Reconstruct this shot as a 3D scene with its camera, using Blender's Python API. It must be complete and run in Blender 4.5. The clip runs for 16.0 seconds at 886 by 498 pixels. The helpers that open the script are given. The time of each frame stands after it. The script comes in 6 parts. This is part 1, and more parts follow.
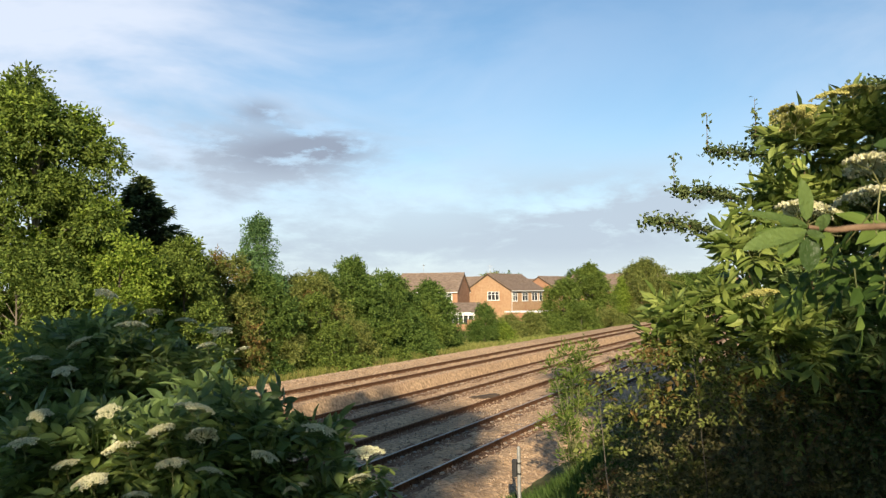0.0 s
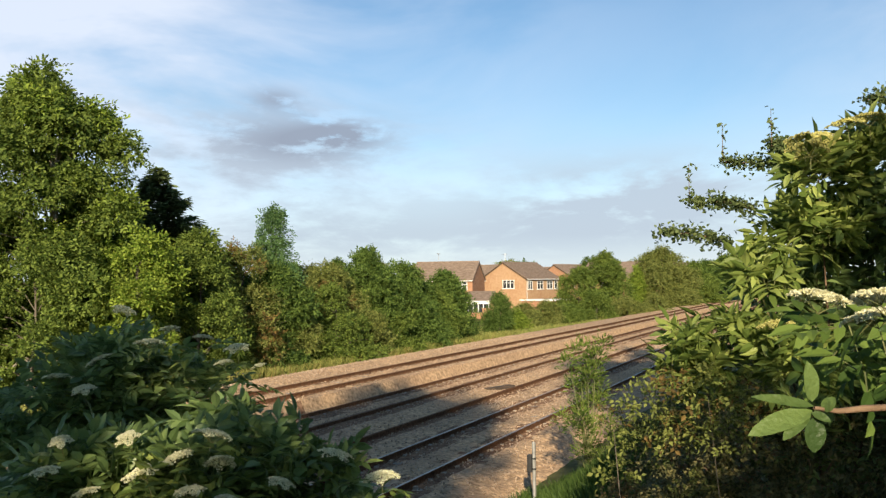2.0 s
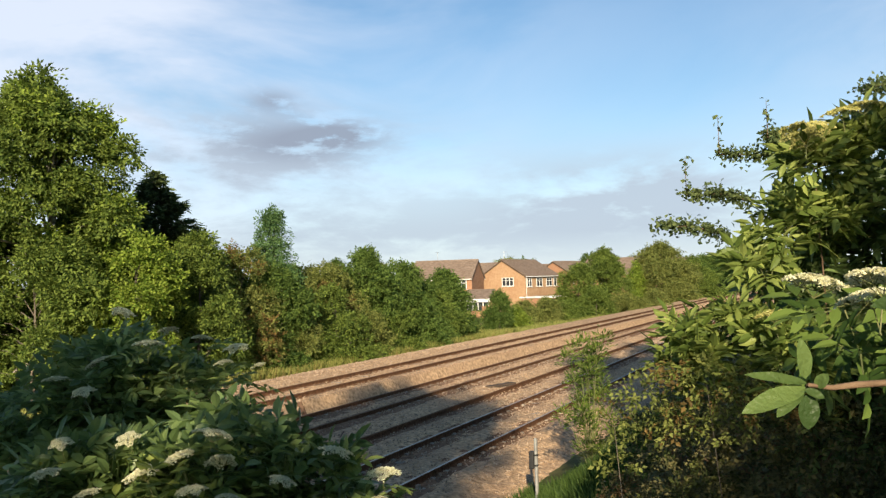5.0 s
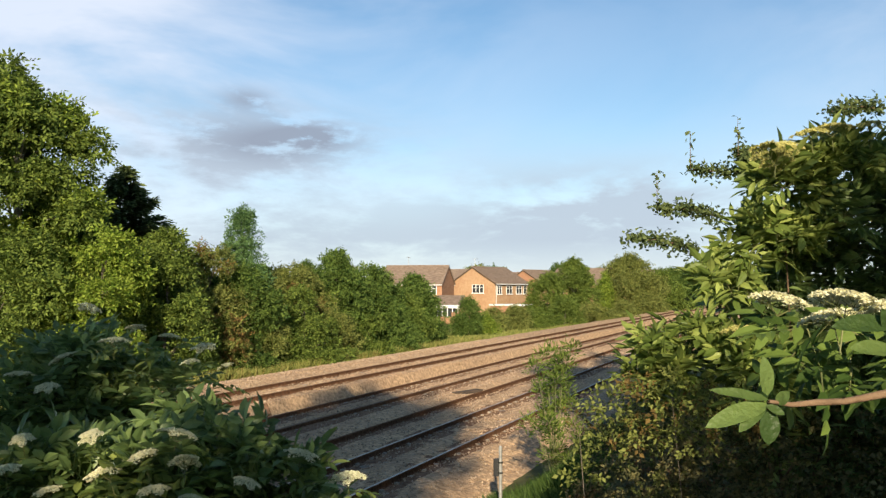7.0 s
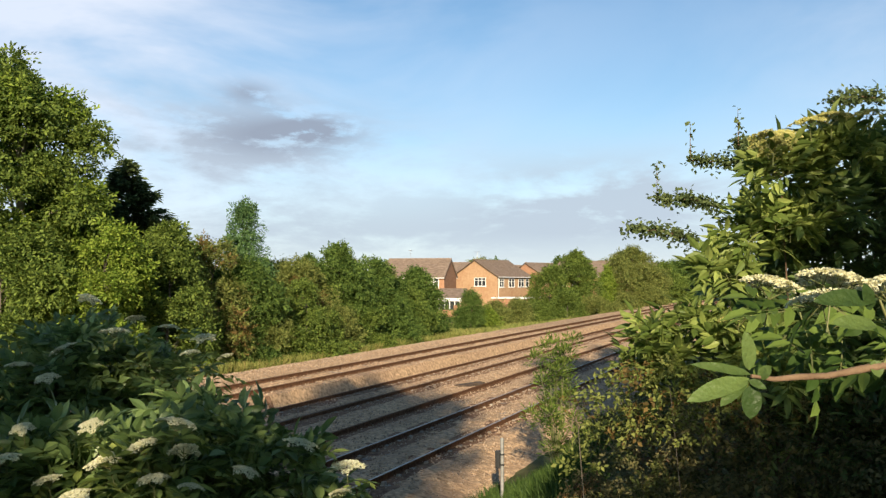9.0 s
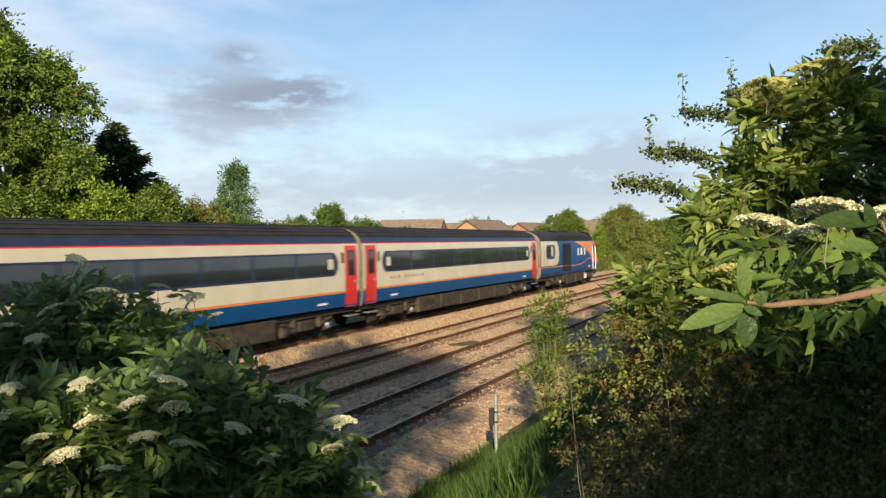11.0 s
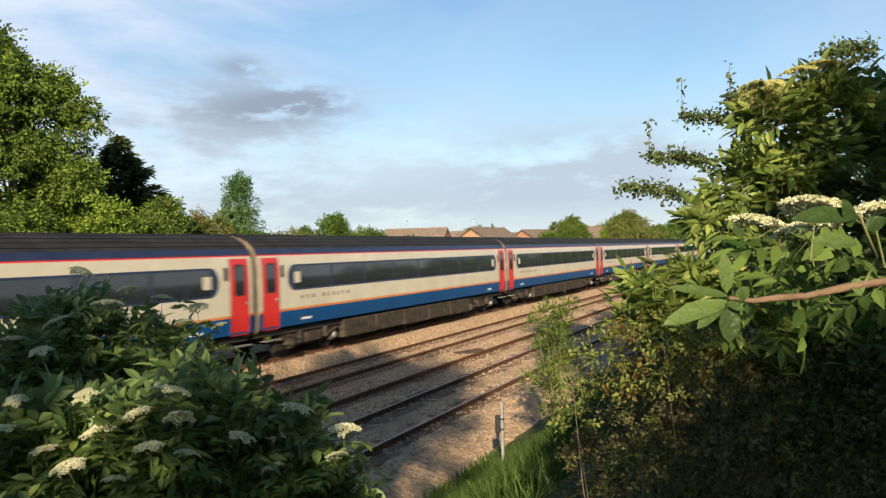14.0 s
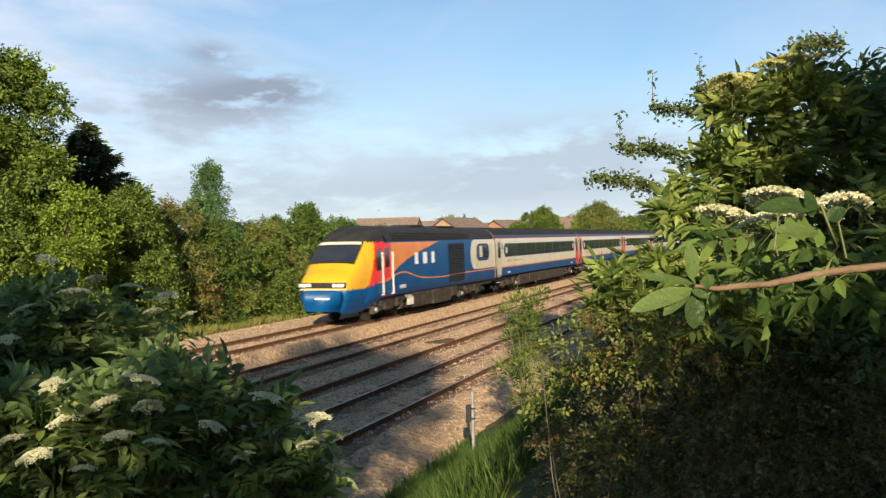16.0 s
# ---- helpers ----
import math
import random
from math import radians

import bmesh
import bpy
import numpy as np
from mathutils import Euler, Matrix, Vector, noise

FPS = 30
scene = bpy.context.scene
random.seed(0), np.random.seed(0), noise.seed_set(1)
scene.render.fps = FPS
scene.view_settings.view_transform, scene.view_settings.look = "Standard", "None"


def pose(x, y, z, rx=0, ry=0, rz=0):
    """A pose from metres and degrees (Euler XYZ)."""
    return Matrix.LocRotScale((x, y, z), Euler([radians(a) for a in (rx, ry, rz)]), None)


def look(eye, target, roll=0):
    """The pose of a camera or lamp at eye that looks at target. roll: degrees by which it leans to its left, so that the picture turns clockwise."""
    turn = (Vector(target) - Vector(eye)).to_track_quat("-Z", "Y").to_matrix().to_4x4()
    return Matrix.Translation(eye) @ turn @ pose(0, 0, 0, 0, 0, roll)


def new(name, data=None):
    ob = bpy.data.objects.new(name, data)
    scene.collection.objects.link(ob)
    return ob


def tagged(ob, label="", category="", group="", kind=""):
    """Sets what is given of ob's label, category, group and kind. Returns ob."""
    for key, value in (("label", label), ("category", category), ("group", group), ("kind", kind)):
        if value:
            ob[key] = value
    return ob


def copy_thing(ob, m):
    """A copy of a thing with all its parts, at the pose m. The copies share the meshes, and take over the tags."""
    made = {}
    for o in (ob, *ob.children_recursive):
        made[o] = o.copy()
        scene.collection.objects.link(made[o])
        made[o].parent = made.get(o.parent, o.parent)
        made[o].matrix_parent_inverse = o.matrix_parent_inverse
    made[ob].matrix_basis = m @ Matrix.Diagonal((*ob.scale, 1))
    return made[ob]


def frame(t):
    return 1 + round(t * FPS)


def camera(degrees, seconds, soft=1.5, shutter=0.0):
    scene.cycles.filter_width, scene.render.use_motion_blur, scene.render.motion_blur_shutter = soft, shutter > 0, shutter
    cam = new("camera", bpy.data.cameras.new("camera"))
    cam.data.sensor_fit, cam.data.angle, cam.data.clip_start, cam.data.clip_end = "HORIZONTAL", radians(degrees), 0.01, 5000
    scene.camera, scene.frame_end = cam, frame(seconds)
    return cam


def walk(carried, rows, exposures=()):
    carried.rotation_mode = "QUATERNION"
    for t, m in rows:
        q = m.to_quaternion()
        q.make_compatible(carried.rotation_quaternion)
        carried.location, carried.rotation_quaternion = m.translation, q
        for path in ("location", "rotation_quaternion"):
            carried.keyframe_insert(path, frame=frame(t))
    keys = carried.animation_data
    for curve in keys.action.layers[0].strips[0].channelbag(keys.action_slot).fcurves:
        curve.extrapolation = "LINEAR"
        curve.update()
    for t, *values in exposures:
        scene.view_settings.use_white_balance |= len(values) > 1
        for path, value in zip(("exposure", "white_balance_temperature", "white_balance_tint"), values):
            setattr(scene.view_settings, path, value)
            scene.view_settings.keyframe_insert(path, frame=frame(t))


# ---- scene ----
cam = camera(54.9, 16.0, soft=1.35, shutter=0.2)
PATH = [
    (0, (-0.025, -0.019, 3.57), (-0.834, 1.806, 3.68), -0.6),
    (0.5, (-0.023, -0.016, 3.659), (-0.849, 1.801, 3.787), -1.5),
    (1, (-0.028, -0.009, 3.692), (-0.863, 1.806, 3.794), -1.0),
    (1.5, (-0.02, -0.018, 3.717), (-0.845, 1.801, 3.81), -0.5),
    (2, (-0.012, -0.036, 3.719), (-0.854, 1.776, 3.8), -0.7),
    (2.5, (-0.008, -0.033, 3.712), (-0.866, 1.773, 3.766), -1.1),
    (3, (-0.009, -0.031, 3.707), (-0.866, 1.775, 3.763), -1.6),
    (3.5, (-0.004, -0.027, 3.709), (-0.856, 1.781, 3.786), -2.1),
    (6, (-0.012, -0.036, 3.701), (-0.836, 1.785, 3.773), -1.0),
    (6.5, (-0.014, -0.03, 3.698), (-0.829, 1.795, 3.76), -0.4),
    (7, (-0.006, -0.047, 3.71), (-0.784, 1.794, 3.8), 0.1),
    (7.5, (0.004, -0.045, 3.711), (-0.753, 1.803, 3.821), 0.1),
    (8, (0.015, -0.046, 3.708), (-0.744, 1.801, 3.81), -0.1),
    (8.5, (0.014, -0.039, 3.698), (-0.764, 1.801, 3.785), -0.2),
    (9, (0.009, -0.043, 3.696), (-0.774, 1.796, 3.77), 0.0),
    (9.5, (0.006, -0.037, 3.693), (-0.767, 1.807, 3.735), -0.0),
    (10, (0.0, -0.013, 3.682), (-0.764, 1.835, 3.677), -0.2),
    (12.5, (0.017, 0.001, 3.665), (-0.753, 1.846, 3.65), -1.6),
    (13, (0.021, 0.005, 3.665), (-0.742, 1.853, 3.659), -1.8),
    (13.5, (0.022, -0.001, 3.664), (-0.747, 1.845, 3.667), -1.5),
    (14, (0.021, -0.014, 3.663), (-0.756, 1.829, 3.665), -1.5),
    (14.5, (0.026, -0.008, 3.663), (-0.745, 1.837, 3.664), -1.6),
    (15, (0.024, -0.014, 3.661), (-0.741, 1.833, 3.659), -1.4),
    (15.5, (0.026, -0.016, 3.663), (-0.725, 1.838, 3.654), -1.2),
    (16, (0.024, -0.02, 3.661), (-0.692, 1.847, 3.638), -1.2),
]
walk(cam, [(t, look(eye, target, roll)) for t, eye, target, roll in PATH])

# ---------------------------------------------------------------- world, sun
HEADING = 23.05                       # degrees from the rails to the line of sight
SUN_EL, SUN_AZ = 20.0, 21.0           # light runs away from the camera, along (-sin, cos) of SUN_AZ


def make_world():
    w = bpy.data.worlds.new("sky")
    scene.world = w
    w.use_nodes = True
    nt = w.node_tree
    nt.nodes.clear()
    N, L = nt.nodes.new, nt.links.new
    out, bg = N("ShaderNodeOutputWorld"), N("ShaderNodeBackground")
    sky = N("ShaderNodeTexSky")
    sky.sky_type, sky.sun_disc = "NISHITA", False
    sky.sun_elevation, sky.sun_rotation = radians(SUN_EL), radians(180 - SUN_AZ)
    sky.air_density, sky.dust_density, sky.ozone_density = 1.0, 0.6, 2.0
    co = N("ShaderNodeTexCoord")
    sep = N("ShaderNodeSeparateXYZ")
    L(co.outputs["Generated"], sep.inputs[0])

    def math_node(op, a, b=None, clamp=False):
        n = N("ShaderNodeMath")
        n.operation, n.use_clamp = op, clamp
        for i, v in enumerate((a, b)):
            if v is None:
                continue
            if isinstance(v, (int, float)):
                n.inputs[i].default_value = v
            else:
                L(v, n.inputs[i])
        return n.outputs[0]

    def ramp(fac, lo, hi):
        n = N("ShaderNodeMapRange")
        n.interpolation_type = "SMOOTHSTEP"
        n.inputs["From Min"].default_value, n.inputs["From Max"].default_value = lo, hi
        L(fac, n.inputs["Value"])
        return n.outputs["Result"]

    def noise_tex(scale, detail, rough, stretch, shift=0.0, warp=0.0):
        mp = N("ShaderNodeMapping")
        mp.inputs["Scale"].default_value = stretch
        mp.inputs["Location"].default_value = (shift, shift * 0.7, shift * 0.3)
        L(co.outputs["Generated"], mp.inputs["Vector"])
        n = N("ShaderNodeTexNoise")
        n.inputs["Scale"].default_value, n.inputs["Detail"].default_value = scale, detail
        n.inputs["Roughness"].default_value, n.inputs["Distortion"].default_value = rough, warp
        L(mp.outputs[0], n.inputs["Vector"])
        return n.outputs["Fac"]

    def bank(az, el, waz, wel):
        """A soft lens round a compass bearing (degrees left of the rails) and an elevation."""
        dx, dy = -math.sin(radians(az)), math.cos(radians(az))
        side = math_node("ADD", math_node("MULTIPLY", sep.outputs[0], dy), math_node("MULTIPLY", sep.outputs[1], -dx))
        ahead = math_node("ADD", math_node("MULTIPLY", sep.outputs[0], dx), math_node("MULTIPLY", sep.outputs[1], dy))
        a = math_node("DIVIDE", side, math.sin(radians(waz)))
        e = math_node("DIVIDE", math_node("SUBTRACT", sep.outputs[2], math.sin(radians(el))), math.sin(radians(wel)))
        r = math_node("ADD", math_node("MULTIPLY", a, a), math_node("MULTIPLY", e, e))
        g = math_node("POWER", 2.718, math_node("MULTIPLY", r, -1.0))
        return math_node("MULTIPLY", g, ramp(ahead, 0.0, 0.2))

    def mix(fac, a, colour):
        n = N("ShaderNodeMix")
        n.data_type = "RGBA"
        L(fac, n.inputs["Factor"])
        L(a, n.inputs["A"])
        n.inputs["B"].default_value = (*colour, 1)
        return n.outputs["Result"]

    c = sky.outputs[0]
    # clear blue dome of an early evening
    n = N("ShaderNodeMix")
    n.data_type, n.blend_type = "RGBA", "MULTIPLY"
    n.inputs["Factor"].default_value = 1.0
    L(c, n.inputs["A"])
    n.inputs["B"].default_value = SKY_TINT
    c = n.outputs["Result"]
    wisp = noise_tex(2.2, 6, 0.55, (1.0, 1.0, 2.6), 3.1, 0.6)
    puff = noise_tex(5.0, 9, 0.60, (1.0, 1.0, 3.4), 7.7, 0.3)
    fine = noise_tex(14.0, 8, 0.62, (1.0, 1.0, 3.0), 1.7, 0.2)
    # thin white veil, thicker to the left and low down
    veil = math_node("ADD", math_node("MULTIPLY", bank(50, 15, 24, 10), 1.2), math_node("MULTIPLY", bank(-6, 12, 10, 8), 0.45))
    veil = math_node("MULTIPLY", veil, ramp(wisp, 0.30, 0.62))
    low = math_node("SUBTRACT", 1.0, ramp(sep.outputs[2], 0.02, 0.22))
    veil = math_node("ADD", veil, math_node("MULTIPLY", low, 0.75), True)
    c = mix(math_node("MULTIPLY", veil, 0.85), c, CLOUD_WHITE)
    # grey flat cloud banks
    grey = math_node("ADD", math_node("MULTIPLY", bank(40, 8.0, 13, 3.4), 1.25), math_node("MULTIPLY", bank(12, 5.8, 10, 2.4), 1.15))
    grey = math_node("ADD", grey, math_node("MULTIPLY", bank(27, 3.0, 32, 2.2), 0.8))
    grey = math_node("MULTIPLY", grey, ramp(math_node("ADD", math_node("MULTIPLY", puff, 0.75), math_node("MULTIPLY", fine, 0.25)), 0.36, 0.56), True)
    c = mix(math_node("MULTIPLY", grey, 0.85), c, CLOUD_GREY)
    dark = math_node("ADD", bank(34.8, 9.5, 4.8, 1.5), math_node("MULTIPLY", bank(31.5, 10.0, 2.5, 0.8), 0.8))
    dark = math_node("ADD", dark, math_node("MULTIPLY", bank(36, 12.2, 1.6, 0.7), 0.8))
    dark = math_node("MULTIPLY", dark, ramp(math_node("ADD", math_node("MULTIPLY", fine, 0.6), math_node("MULTIPLY", puff, 0.4)), 0.42, 0.53), True)
    c = mix(math_node("MULTIPLY", dark, 0.9), c, CLOUD_DARK)
    L(c, bg.inputs[0])
    bg.inputs[1].default_value = SKY_STRENGTH
    L(bg.outputs[0], out.inputs[0])


SKY_STRENGTH = 0.080
SKY_TINT = (0.84, 1.01, 1.07, 1)
CLOUD_WHITE = (6.5, 7.0, 8.0)
CLOUD_GREY = (3.95, 4.6, 5.45)
CLOUD_DARK = (2.5, 2.9, 3.7)
make_world()

sun = new("sun", bpy.data.lights.new("sun", "SUN"))
sun.data.energy, sun.data.angle, sun.data.color = 5.0, radians(0.6), (1.0, 0.84, 0.60)
sa, se = radians(SUN_AZ), radians(SUN_EL)
sun.matrix_world = look((0, 0, 60), (-math.sin(sa) * math.cos(se), math.cos(sa) * math.cos(se), 60 - math.sin(se)))
scene.view_settings.exposure = 0.72


# ---------------------------------------------------------------- materials
def material(name, a, b=None, rough=0.7, metal=0.0, scale=6.0, bump=0.0, bump_scale=None, spec=0.4, detail=5.0, islands=False,
             objects=False, translucent=0.0, stain=None, stain_scale=0.6, stain_amount=0.5, stretch=(1, 1, 1)):
    """A surface between two base colours by noise (grain) with a coarser stain, and fine relief."""
    m = bpy.data.materials.new(name)
    m.use_nodes = True
    nt = m.node_tree
    N, L = nt.nodes.new, nt.links.new
    bsdf = nt.nodes["Principled BSDF"]
    out = nt.nodes["Material Output"]
    b = b or a
    co = N("ShaderNodeTexCoord")
    mp = N("ShaderNodeMapping")
    mp.inputs["Scale"].default_value = stretch
    L(co.outputs["Object"], mp.inputs["Vector"])
    tex = N("ShaderNodeTexNoise")
    tex.inputs["Scale"].default_value, tex.inputs["Detail"].default_value = scale, detail
    L(mp.outputs[0], tex.inputs["Vector"])
    cr = N("ShaderNodeValToRGB")
    cr.color_ramp.elements[0].position, cr.color_ramp.elements[1].position = 0.32, 0.68
    cr.color_ramp.elements[0].color, cr.color_ramp.elements[1].color = (*a, 1), (*b, 1)
    fac = tex.outputs["Fac"]
    if islands or objects:
        if islands:
            rnd = N("ShaderNodeNewGeometry").outputs["Random Per Island"]
        else:
            rnd = N("ShaderNodeObjectInfo").outputs["Random"]
        mx = N("ShaderNodeMath")
        mx.operation = "MULTIPLY_ADD"
        mx.inputs[1].default_value = 0.55
        L(rnd, mx.inputs[0])
        md = N("ShaderNodeMath")
        md.operation = "MULTIPLY"
        md.inputs[1].default_value = 0.45
        L(fac, md.inputs[0])
        L(md.outputs[0], mx.inputs[2])
        fac = mx.outputs[0]
    L(fac, cr.inputs[0])
    colour = cr.outputs[0]
    if stain:
        st = N("ShaderNodeTexNoise")
        st.inputs["Scale"].default_value, st.inputs["Detail"].default_value = stain_scale, 4
        L(co.outputs["Object"], st.inputs["Vector"])
        rg = N("ShaderNodeMapRange")
        rg.inputs["From Min"].default_value, rg.inputs["From Max"].default_value = 0.45, 0.7
        rg.inputs["To Max"].default_value = stain_amount
        L(st.outputs["Fac"], rg.inputs["Value"])
        mi = N("ShaderNodeMix")
        mi.data_type = "RGBA"
        L(rg.outputs[0], mi.inputs["Factor"])
        L(colour, mi.inputs["A"])
        mi.inputs["B"].default_value = (*stain, 1)
        colour = mi.outputs["Result"]
    L(colour, bsdf.inputs["Base Color"])
    bsdf.inputs["Roughness"].default_value, bsdf.inputs["Metallic"].default_value = rough, metal
    bsdf.inputs["Specular IOR Level"].default_value = spec
    if bump:
        bt = N("ShaderNodeTexNoise")
        bt.inputs["Scale"].default_value, bt.inputs["Detail"].default_value = bump_scale or scale * 3, 4
        L(mp.outputs[0], bt.inputs["Vector"])
        bp = N("ShaderNodeBump")
        bp.inputs["Strength"].default_value, bp.inputs["Distance"].default_value = min(1.0, bump), 0.03
        L(bt.outputs["Fac"], bp.inputs["Height"])
        L(bp.outputs[0], bsdf.inputs["Normal"])
    if translucent:
        tr = N("ShaderNodeBsdfTranslucent")
        L(colour, tr.inputs["Color"])
        ms = N("ShaderNodeMixShader")
        ms.inputs[0].default_value = translucent
        L(bsdf.outputs[0], ms.inputs[1])
        L(tr.outputs[0], ms.inputs[2])
        L(ms.outputs[0], out.inputs["Surface"])
    return m


def leaf_material(name, dark, light, translucent=0.4, rough=0.62, spec=0.16):
    warm = (1.20, 1.12, 1.0)
    dark, light = tuple(a * b for a, b in zip(dark, warm)), tuple(a * b for a, b in zip(light, warm))
    return material(name, dark, light, rough=rough, spec=spec, scale=0.8, islands=True, translucent=translucent)


